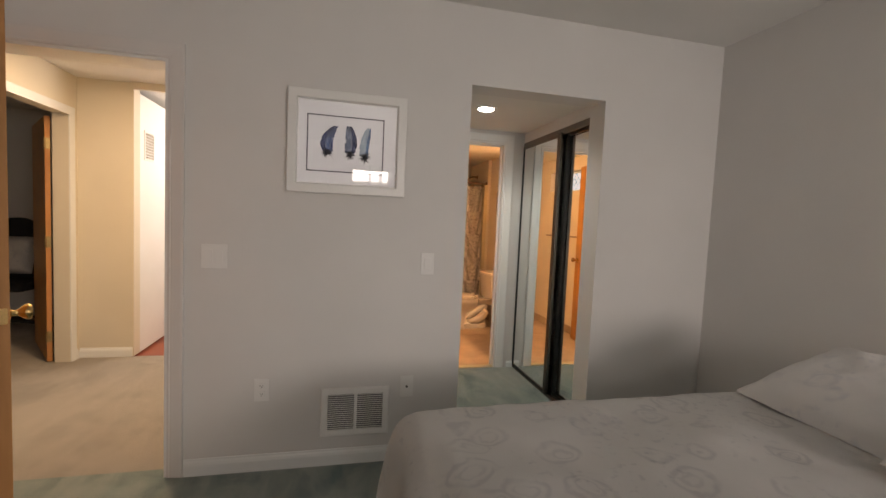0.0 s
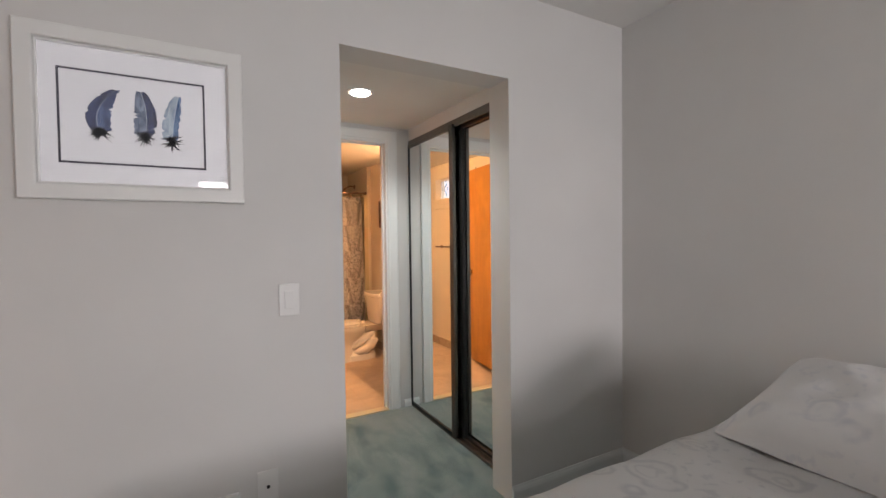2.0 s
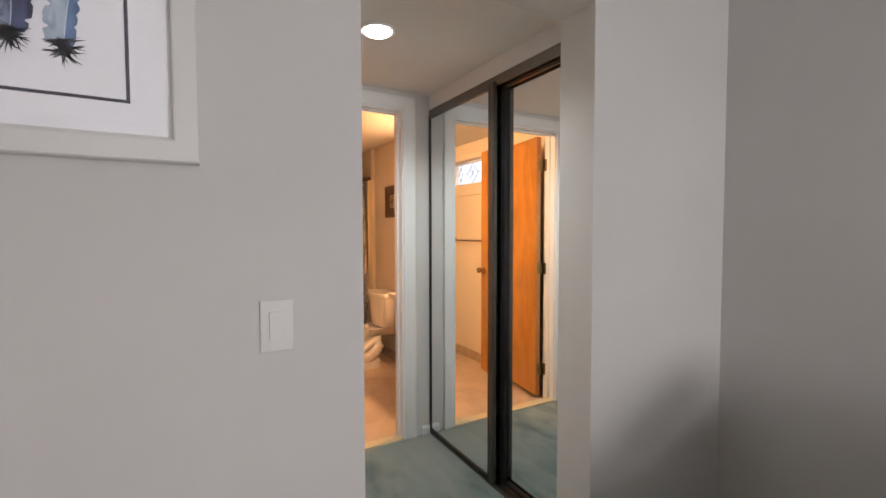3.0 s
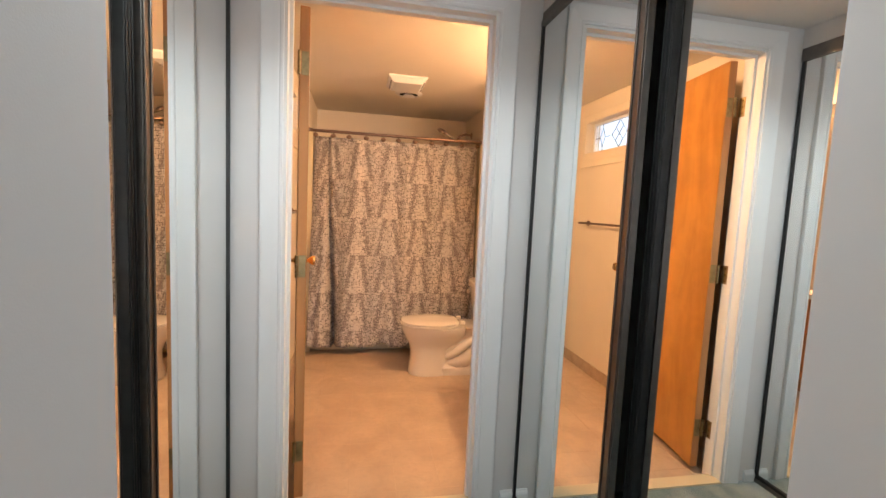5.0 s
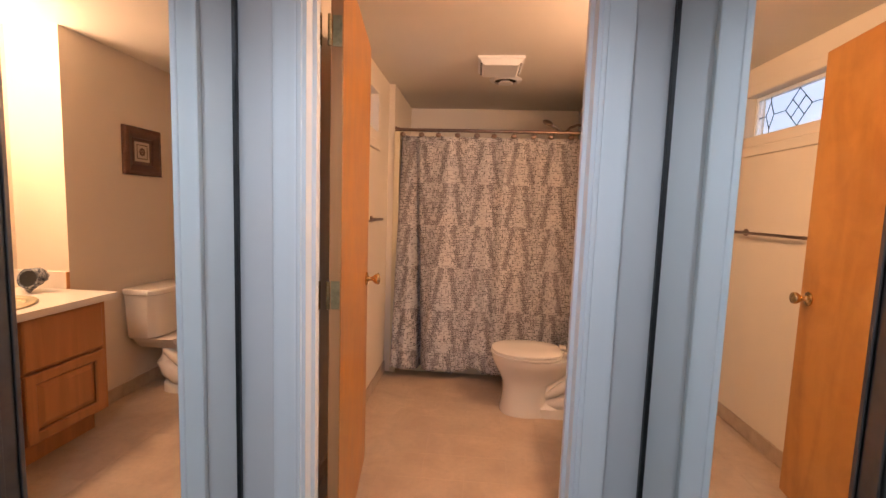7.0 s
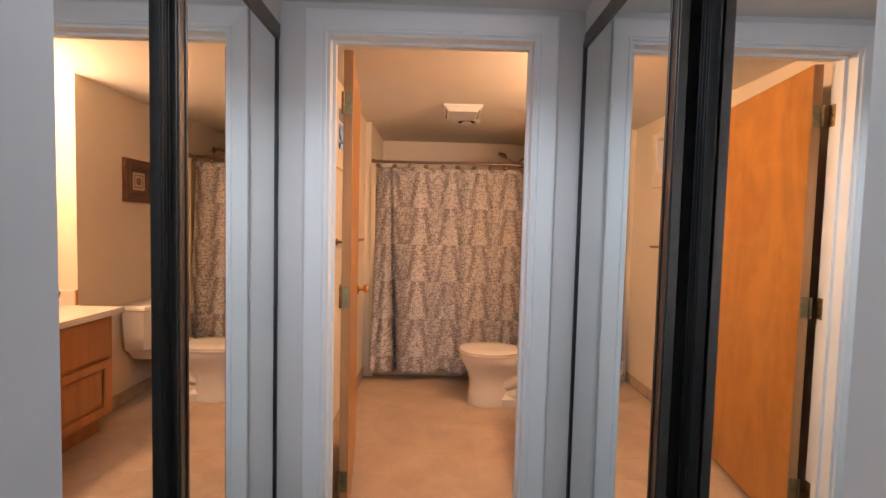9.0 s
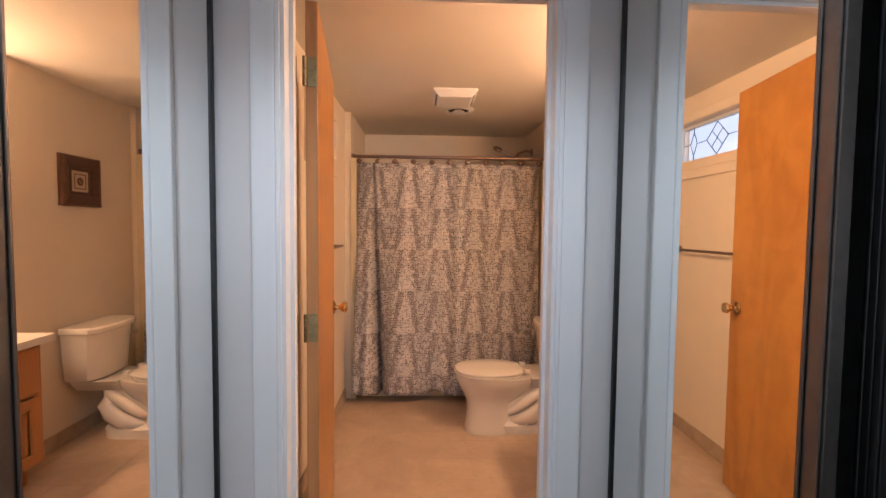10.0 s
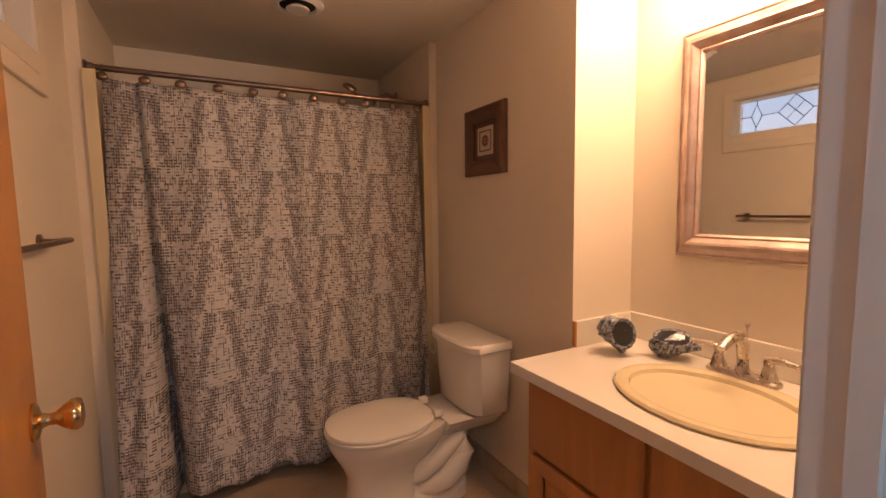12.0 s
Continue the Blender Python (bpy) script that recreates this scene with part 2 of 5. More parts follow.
def curtain_mat():
    """Pale spires in rows, flanked by dark woven strokes, with narrow upright strokes between; u and v are metres."""
    m = Mat("woven_print_cloth", (0.5, 0.48, 0.45), 0.8)
    sep = m.n("SeparateXYZ", Vector=m.n("TexCoord").outputs["UV"])
    u, v = sep.outputs[0], sep.outputs[1]
    mul, sub, add = lambda a, b: m.math("MULTIPLY", a, b), lambda a, b: m.math("SUBTRACT", a, b), lambda a, b: m.math("ADD", a, b)
    xyz = lambda x, y: m.n("CombineXYZ", X=x, Y=y).outputs[0]
    near = lambda x, at, half: m.math("MAXIMUM", sub(1.0, mul(m.math("ABSOLUTE", sub(x, at)), 1 / half)), 0.0)
    a = mul(m.math("ABSOLUTE", sub(m.math("FRACT", mul(u, 1 / 0.313)), 0.5)), 2.0)
    vf = m.math("FRACT", add(mul(v, 1 / 0.322), 0.40))
    column = m.math("FLOOR", mul(u, 1 / 0.0125))
    wob = mul(sub(m.noise(1.0, 2, 0.5, xyz(mul(column, 0.8), mul(v, 30.0))), 0.5), 0.60)
    e = add(sub(a, sub(0.50, mul(vf, 0.44))), wob)      # 0 on the spire's edge
    band = mul(near(e, 0.20, 0.42), 0.95)
    inside = m.math("LESS_THAN", e, 0.0)
    dens = m.math("MAXIMUM", m.math("MAXIMUM", band, mul(m.ramp(vf, 0.93, 1.0), 0.5)), sub(0.50, mul(inside, 0.09)))
    # stacked lying strokes
    row = m.math("FLOOR", mul(v, 1 / 0.0130))
    us = add(mul(u, 1 / 0.0200), mul(m.math("FLOOR", mul(v, 1 / 0.071)), 0.37))
    w = m.n("TexWhiteNoise", Vector=xyz(m.math("FLOOR", us), row)).outputs["Value"]
    lying = mul(m.math("LESS_THAN", m.math("ABSOLUTE", sub(m.math("FRACT", us), 0.5)), 0.42),
                m.math("LESS_THAN", m.math("ABSOLUTE", sub(m.math("FRACT", mul(v, 1 / 0.0130)), 0.5)), 0.27))
    # narrow upright strokes
    uc = mul(u, 1 / 0.0105)
    vs = add(mul(v, 1 / 0.034), mul(m.math("FLOOR", uc), 0.43))
    w2 = m.n("TexWhiteNoise", Vector=xyz(m.math("FLOOR", uc), m.math("FLOOR", vs))).outputs["Value"]
    upright = mul(m.math("LESS_THAN", m.math("ABSOLUTE", sub(m.math("FRACT", uc), 0.5)), 0.25),
                  m.math("LESS_THAN", m.math("ABSOLUTE", sub(m.math("FRACT", vs), 0.5)), 0.40))
    on = m.ramp(sub(mul(dens, 1.2), mul(w, 0.75)), 0.0, 0.45)
    on2 = mul(m.ramp(sub(dens, mul(w2, 0.8)), -0.05, 0.35), m.math("GREATER_THAN", e, -0.30))
    stroke = m.math("MAXIMUM", mul(lying, on), mul(mul(upright, on2), 0.95))
    thread = m.ramp(m.noise(1.0, 2, 0.5, xyz(mul(u, 260.0), mul(v, 30.0))), 0.35, 0.65)
    light = m.mix(m.ramp(m.noise(5, 2), 0.4, 0.6), (0.58, 0.54, 0.50), (0.51, 0.49, 0.475))
    light = m.mix(mul(thread, 0.22), light, (0.34, 0.32, 0.31))
    shade = m.mix(mul(m.ramp(dens, 0.35, 0.95), 0.62), light, (0.24, 0.21, 0.20))
    tone = m.mix(w, (0.050, 0.036, 0.032), (0.125, 0.115, 0.12))
    m.out(m.mix(mul(stroke, 0.88), shade, tone))
    m.bump(m.noise(600, 2), 0.2, 0.001)
    return m.m


M_CURTAIN = curtain_mat()


def glass_mat(name, rough=0.0):
    m = Mat(name, (1, 1, 1), rough)
    m.b.inputs["Transmission Weight"].default_value = 1.0
    m.b.inputs["IOR"].default_value = 1.45
    return m.m


M_GLASS = glass_mat("clear_glass")
M_FROST = glass_mat("obscure_glass", 0.25)


def glow_mat(name, color, strength):
    m = Mat(name, color, 0.5)
    m.b.inputs["Emission Color"].default_value = (*color, 1)
    m.b.inputs["Emission Strength"].default_value = strength
    return m.m


M_BULB = glow_mat("warm_bulb", (1.0, 0.72, 0.42), 32)
M_DISC = glow_mat("downlight_lens", (0.95, 0.97, 1.0), 22)
M_SKYGLOW = glow_mat("pale_sky_backdrop", (0.74, 0.84, 1.0), 1.25)
M_LEAF = painted("leaf", (0.05, 0.08, 0.03), 0.7)
M_PAPER = painted("art_paper", (0.61, 0.615, 0.64), 0.8, 500, 0.1, 0.02)
M_INK = painted("black_line", (0.03, 0.03, 0.05), 0.6)


# ---- builders ----
def box(bm, x0, x1, y0, y1, z0, z1, bevel=0.0, seg=2):
    made = bmesh.ops.create_cube(bm, size=1.0, matrix=Matrix.Translation(((x0 + x1) / 2, (y0 + y1) / 2, (z0 + z1) / 2)) @ Matrix.Diagonal((abs(x1 - x0), abs(y1 - y0), abs(z1 - z0), 1)))
    if bevel:
        edges = list({e for v in made["verts"] for e in v.link_edges})
        bmesh.ops.bevel(bm, geom=edges, offset=bevel, segments=seg, affect="EDGES", profile=0.6)
    return bm


def rod(bm, a, b, r, n=16, r2=None):
    a, b = Vector(a), Vector(b)
    m = Matrix.Translation((a + b) / 2) @ (b - a).to_track_quat("Z", "Y").to_matrix().to_4x4()
    bmesh.ops.create_cone(bm, cap_ends=True, segments=n, radius1=r, radius2=r if r2 is None else r2, depth=(b - a).length, matrix=m)
    return bm


def lathe(bm, profile, m=Matrix(), n=24, sx=1.0, sy=1.0):
    """profile: (radius, height) pairs."""
    rings = []
    for r, h in profile:
        rings.append([bm.verts.new(m @ Vector((sx * r * math.cos(2 * math.pi * k / n), sy * r * math.sin(2 * math.pi * k / n), h))) for k in range(n)])
    for a, b in zip(rings, rings[1:]):
        for k in range(n):
            bm.faces.new((a[k], a[(k + 1) % n], b[(k + 1) % n], b[k]))
    bm.faces.new(list(reversed(rings[0])))
    bm.faces.new(rings[-1])
    return bm


def loft(bm, rings, caps=True):
    vs = [[bm.verts.new(p) for p in ring] for ring in rings]
    n = len(vs[0])
    for a, b in zip(vs, vs[1:]):
        for k in range(n):
            bm.faces.new((a[k], a[(k + 1) % n], b[(k + 1) % n], b[k]))
    if caps:
        bm.faces.new(list(reversed(vs[0])))
        bm.faces.new(vs[-1])
    return bm


def tube(bm, pts, r, n=10):
    pts = [Vector(p) for p in pts]
    rings = []
    for i, p in enumerate(pts):
        d = (pts[min(i + 1, len(pts) - 1)] - pts[max(i - 1, 0)]).normalized()
        q = d.to_track_quat("Z", "Y")
        rr = r[i] if isinstance(r, (list, tuple)) else r
        rings.append([p + q @ Vector((rr * math.cos(2 * math.pi * k / n), rr * math.sin(2 * math.pi * k / n), 0)) for k in range(n)])
    return loft(bm, rings)


def part(name, bm, material, parent=None, label="", smooth=False, kind="", category=""):
    bmesh.ops.recalc_face_normals(bm, faces=bm.faces)
    me = bpy.data.meshes.new(name)
    if smooth:
        for f in bm.faces:
            f.smooth = True
    bm.to_mesh(me)
    bm.free()
    for mat in material if isinstance(material, (list, tuple)) else [material]:
        me.materials.append(mat)
    ob = new(name, me)
    if smooth:
        me.set_sharp_from_angle(angle=radians(40))
    if parent:
        ob.parent = parent
        ob.matrix_parent_inverse = parent.matrix_basis.inverted()
    return tagged(ob, label, category, "", kind)


def thing(name, label, category, at=(0, 0, 0), group="", kind=""):
    ob = new(name)
    ob.empty_display_size = 0.05
    ob.location = at
    return tagged(ob, label, category, group, kind)


def boxes(name, rows, material, bevel=0.0, parent=None, kind="structure", label="", category=""):
    bm = bmesh.new()
    for r in rows:
        box(bm, *r, bevel=bevel)
    return part(name, bm, material, parent, label, kind=kind, category=category)


# ---- large structure ----
BL, BB = -1.05, -1.0   # bedroom west wall, south (window) wall
BR = 3.375
HL, HR = -0.53, 0.277   # hall door opening
boxes("floor", [(BL - .2, BR + .2, BB - .2, Y0 + .08, -0.12, 0.0), (0.65, BR + .2, Y0 + .08, YF + .05, -0.12, 0.0)], M_CARPET)
boxes("floor_hall", [(BL - .2, 0.65, Y0 + .08, YF + .05, -0.12, 0.0), (-3.3, BL - .2, 3.4, 7.6, -0.12, 0.0), (BL - .2, 0.9, YF + .05, 5.80, -0.12, 0.0), (BL - .2, -0.71, 5.80, 7.6, -0.12, 0.0)], M_HALLCARPET)
boxes("floor_bathroom", [(1.3, 3.7, YF + .05, BY1 + .12, -0.15, FB - .0007)], M_GROUT)
boxes("floor_landing", [(-0.71, 0.9, 5.80, 7.6, -0.14, -0.02)], M_RED)
# picture wall, cut by the hall door and the dressing passage
boxes("wall_north", [(BL, HL, Y0, Y0 + T, 0, HB), (HL, HR, Y0, Y0 + T, 2.03, HB), (HR, OPL, Y0, Y0 + T, 0, HB),
                     (OPL, OPR, Y0, Y0 + T, OPT, HB), (OPR, BR, Y0, Y0 + T, 0, HB)], M_WALL)
boxes("wall_east", [(BR, BR + T, BB - T, Y0 + T, 0, HB)], M_WALL)
boxes("wall_west", [(BL - T, BL, BB - T, Y0 + T, 0, HB)], M_WALL)
WINDOWS = ((-0.85, 0.25), (1.20, 1.85), (2.28, 3.22))   # bedroom windows; the outer two are added to hold lamps
WZ0, WZ1 = 0.90, 2.14
boxes("wall_south", [(BL, -0.85, BB - T, BB, 0, HB), (0.25, 1.20, BB - T, BB, 0, HB), (1.85, 2.28, BB - T, BB, 0, HB), (3.22, BR, BB - T, BB, 0, HB)]
      + [(a, b, BB - T, BB, 0, WZ0) for a, b in WINDOWS] + [(a, b, BB - T, BB, WZ1 if b == 1.85 else 1.78, HB) for a, b in WINDOWS], M_WALL)
boxes("ceiling", [(BL - T, BR + T, BB - T, Y0 + T, HB, HB + .1)], M_CEIL)
# dressing passage: soffit, closet fascias and end wall
boxes("ceiling_passage", [(CL - .8, CR + .8, Y0 + T, YF, HV, HV + .1)], M_CEIL)
DL, DR, DT = 1.694, 2.506, 2.048   # bathroom door opening
boxes("wall_passage_end", [(0.6, DL, YF, YF + TF, FB - .01, HV + .15), (DL, DR, YF, YF + TF, DT, HV + .15), (DR, 3.7, YF, YF + TF, FB - .01, HV + .15)], M_WALL)
TRK = 2.063   # top of the closet track
boxes("wall_closet_header", [(CR, CR + .1, Y0 + T, YF, TRK, HV), (CL - .1, CL, Y0 + T, YF, TRK, HV)], M_WALL)
boxes("wall_closet_back", [(CR + .62, CR + .7, Y0 + T, YF, 0, HV), (CL - .7, CL - .62, Y0 + T, YF, 0, HV)], M_WALL)
# bathroom
WY0, WY1, WB0, WB1 = 6.24, 6.950, 1.788, 2.038   # its window
boxes("wall_bath_west", [(BXL - .12, BXL, YF + TF, WY0, FB - .01, HBATH), (BXL - .12, BXL, WY0, WY1, FB - .01, WB0), (BXL - .12, BXL, WY0, WY1, WB1, HBATH),
                         (BXL - .12, BXL, WY1, 7.34, FB - .01, HBATH), (BXL - .12, 1.545, 7.34, BY1, FB - .01, HBATH)], M_BATHWALL)
boxes("wall_bath_east", [(BXR, BXR + .45, JOG, 7.34, FB - .01, HBATH), (3.085, BXR + .45, 7.34, BY1, FB - .01, HBATH), (VX, VX + .13, YF + TF, JOG, FB - .01, HBATH)], M_BATHWALL)
boxes("wall_bath_back", [(BXL - .12, BXR + .45, BY1, BY1 + .1, FB - .01, HBATH)], M_BATHWALL)
boxes("ceiling_bathroom", [(BXL - .12, 3.7, YF + TF, BY1 + .1, HBATH, HBATH + .1)], M_BATHCEIL)
# hall, the room across it and the stair well
boxes("wall_hall_west", [(-1.215, -1.10, Y0 + T, 4.80, 0, HH), (-1.215, -1.10, 4.80, 5.68, 2.06, HH), (-1.215, -1.10, 5.68, 5.80, 0, HH)], M_HALLWALL)
boxes("wall_hall_north", [(-1.215, -0.68, 5.80, 5.92, 0, HH), (-0.68, 0.60, 5.76, 5.80, 2.33, HH)], M_HALLWALL)
boxes("wall_stair", [(-0.84, -0.68, 5.921, 7.5, 0, 2.33), (-0.79, 0.7, 7.5, 7.6, 0, HH + .2)], M_BRIGHT)
boxes("wall_hall_east", [(0.60, 0.70, Y0 + T, 7.5, 0, HH + .2)], M_HALLWALL)
boxes("ceiling_hall", [(-1.215, 0.7, Y0 + T, 7.6, HH, HH + .1)], M_CEIL)
boxes("wall_far_room", [(-3.3, -3.2, 3.9, 7.6, 0, HH), (-3.2, -1.215, 7.5, 7.6, 0, HH), (-3.2, -1.215, 3.9, 4.0, 0, HH), (-1.215, -1.10, 5.92, 7.5, 0, HH)], M_WALL)
boxes("ceiling_far_room", [(-3.3, -1.215, 3.9, 7.6, HH, HH + .1)], M_CEIL)


def moulding(name, path, profile, material, label="", kind="structure"):
    """profile: (out, up) pairs, swept along straight runs (x0, y0, x1, y1, normal x, normal y)."""
    bm = bmesh.new()
    for x0, y0, x1, y1, nx, ny in path:
        rings = [[Vector((x + nx * o, y + ny * o, u)) for o, u in profile] for x, y in ((x0, y0), (x1, y1))]
        loft(bm, rings)
    return part(name, bm, material, kind=kind, label=label)


BASEP = [(0.0, 0.0), (0.013, 0.0), (0.013, 0.055), (0.010, 0.068), (0.006, 0.076), (0.004, 0.085), (0.0, 0.085)]
moulding("baseboard", [(HR + .075, Y0, OPL - .002, Y0, 0, -1), (OPR + .002, Y0, BR - .014, Y0, 0, -1), (BR, BB + .02, BR, Y0 - .001, -1, 0), (BL + .02, Y0, HL - .075, Y0, 0, -1),
                       (-1.10, 5.75, -1.10, 5.78, 1, 0), (-1.09, 5.80, -0.69, 5.80, 0, -1)], BASEP, M_TRIM)
moulding("baseboard", [(DR + .11, YF, CR - .002, YF, 0, -1), (CL + .002, YF, DL - .11, YF, 0, -1)], [(o, u * .65) for o, u in BASEP], M_TRIM)
BASET = [(0.0, 0.0), (0.009, 0.0), (0.009, 0.085), (0.006, 0.09), (0.0, 0.09)]


def casing(name, x0, x1, top, y, ny, width, depth, legs_to=0.0, along="x", mat=None):
    """Colonial casing round an opening, mitred; sections run from the opening outwards."""
    prof = [(0.0, 0.0), (0.0, 0.55), (0.08, 0.62), (0.14, 0.62), (0.18, 0.45), (0.24, 0.52), (0.5, 0.70), (0.80, 0.95), (0.88, 1.0), (0.97, 1.0), (1.0, 0.9), (1.0, 0.0)]
    bm = bmesh.new()
    def P(a, z, d):
        return Vector((a, y + ny * d, z)) if along == "x" else Vector((y + ny * d, a, z))
    ring = lambda f: [f(w * width, d * depth) for w, d in prof]
    loft(bm, [ring(lambda w, d: P(x0 - w, legs_to, d)), ring(lambda w, d: P(x0 - w, top + w, d)), ring(lambda w, d: P(x1 + w, top + w, d)), ring(lambda w, d: P(x1 + w, legs_to, d))])
    return part(name, bm, mat or M_TRIM, kind="structure")


casing("trim", DL + .006, DR - .006, DT - .006, YF, -1, 0.078, 0.017)
casing("trim", DL + .006, DR - .006, DT - .006, YF + TF, 1, 0.07, 0.014, FB)
casing("trim", HL, HR, 2.025, Y0, -1, 0.07, 0.014, mat=M_WALL)
casing("trim", HL, HR, 2.025, Y0 + T, 1, 0.07, 0.014)
casing("trim", 4.80, 5.68, 2.055, -1.10, 1, 0.065, 0.014, 0.0, "y")
boxes("door_jamb", [(DL, DL + .018, YF, YF + TF, FB, DT), (DR - .018, DR, YF, YF + TF, FB, DT), (DL + .018, DR - .018, YF, YF + TF, DT - .018, DT),
                    (DL + .018, DL + .030, YF + .045, YF + TF - .04, FB, DT - .018), (DR - .030, DR - .018, YF + .045, YF + TF - .04, FB, DT - .018), (DL + .03, DR - .03, YF + .045, YF + TF - .04, DT - .030, DT - .018)], M_TRIM)
boxes("door_jamb", [(HL, HL + .015, Y0 + .001, Y0 + T - .001, 0, 2.025), (HR - .015, HR, Y0 + .001, Y0 + T - .001, 0, 2.025), (HL + .015, HR - .015, Y0 + .001, Y0 + T - .001, 2.01, 2.025)], M_TRIM)
boxes("strike_plate", [(DR - .0195, DR - .018, YF + .050, YF + .078, .915, .978)], M_OLDBRASS, .0005)
# black patch on the plate, painting the shade in its hole
boxes("strike_plate_hole", [(DR - .0198, DR - .0194, YF + .058, YF + .070, .933, .960)], M_BLACK)
boxes("door_threshold", [(DL + .018, DR - .018, YF - .01, YF + .062, FB - .005, 0.008)], M_TUB, 0.003)


# ---- doors ----
def knob(parent, p, out, mat=None, name="door_knob"):
    """p: on the door face; out: unit vector away from it."""
    q = Vector(out).to_track_quat("Z", "Y").to_matrix().to_4x4()
    bm = bmesh.new()
    lathe(bm, [(0.031, 0.0), (0.032, 0.004), (0.027, 0.008), (0.013, 0.012), (0.010, 0.020), (0.011, 0.030), (0.020, 0.040), (0.0265, 0.050), (0.0275, 0.057), (0.024, 0.064), (0.012, 0.067)], Matrix.Translation(p) @ q, 28)
    return part(name, bm, mat or M_BRASS, parent, "polished brass knob", smooth=True)


def hinge(parent, z, mat=None):
    """Half-open butt hinge at the thing's own hinge line (its origin)."""
    o = parent.matrix_basis.translation
    bm = bmesh.new()
    box(bm, o.x + 0.006, o.x + 0.034, o.y - 0.0035, o.y - 0.0005, z - 0.045, z + 0.045, 0.001)
    for k in range(5):
        rod(bm, (o.x - 0.002, o.y - 0.007, z - 0.044 + k * 0.018), (o.x - 0.002, o.y - 0.007, z - 0.0275 + k * 0.018), 0.0062, 12)
    for dz in (-0.03, 0.0, 0.03):
        rod(bm, (o.x + 0.020, o.y - 0.0035, z + dz), (o.x + 0.020, o.y - 0.005, z + dz), 0.004, 10)
    return part("hinge", bm, mat or M_OLDBRASS, parent, "tarnished brass hinge")


def slab_door(name, label, hx, hy, width, height, heading, thick=0.035, flip=1, hinges=(0.22, 1.01, 1.81), knobs=(1, -1)):
    """Built along +y from the hinge line, then turned by heading degrees."""
    d = thing(name, label, "door", (0, 0, 0))
    bm = bmesh.new()
    box(bm, 0.0, thick, 0.0, width, 0.012, height, 0.0015, 1)
    for f in bm.faces:
        f.material_index = 0 if abs(f.normal.x) > 0.5 else 1
    part("leaf", bm, [M_DOOR, M_DOOREDGE], d, "orange-varnished flush veneer leaf")
    for s in knobs:
        knob(d, (thick if s > 0 else 0.0, width - 0.062, 0.945), (s, 0, 0))
    for z in hinges:
        hinge(d, z)
    bm = bmesh.new()
    box(bm, 0.006, thick - 0.006, width - 0.0005, width + 0.002, 0.92, 0.975, 0.0005, 1)
    part("latch_plate", bm, M_BRASS, d, "brass latch plate")
    d.matrix_basis = pose(hx, hy, 0, 0, 0, heading)
    return d


slab_door("bathroom_door", "open orange-varnished flush door swung into the bathroom", 1.739, YF + TF + .010, 0.772, 2.025, 7.9, 0.037)
slab_door("bedroom_door", "open orange-varnished flush wooden door of the bedroom with a brass knob", HL + .022, Y0 - .003, 0.80, 2.02, -139, hinges=(0.22, 1.01, 1.81))
slab_door("far_room_door", "open reddish-varnished wooden door of the room across the hall", -1.262, 5.67, 0.80, 2.03, 35, flip=1, knobs=(1,))


for z in (0.22, 1.01, 1.81):
    leaf = thing("hinge_leaf", "tarnished brass hinge leaf screwed into the white bathroom door jamb", "hinge", (DL + .018, YF + TF, z))
    part("plate", box(bmesh.new(), DL + .018, DL + .0205, YF + TF - .034, YF + TF + .004, z - .045, z + .045, .0008, 1), M_OLDBRASS, leaf)
    for dz in (-.03, 0, .03):
        part("screw", rod(bmesh.new(), (DL + .0205, YF + TF - .016, z + dz), (DL + .0218, YF + TF - .016, z + dz), .004, 10), M_BRASS, leaf)


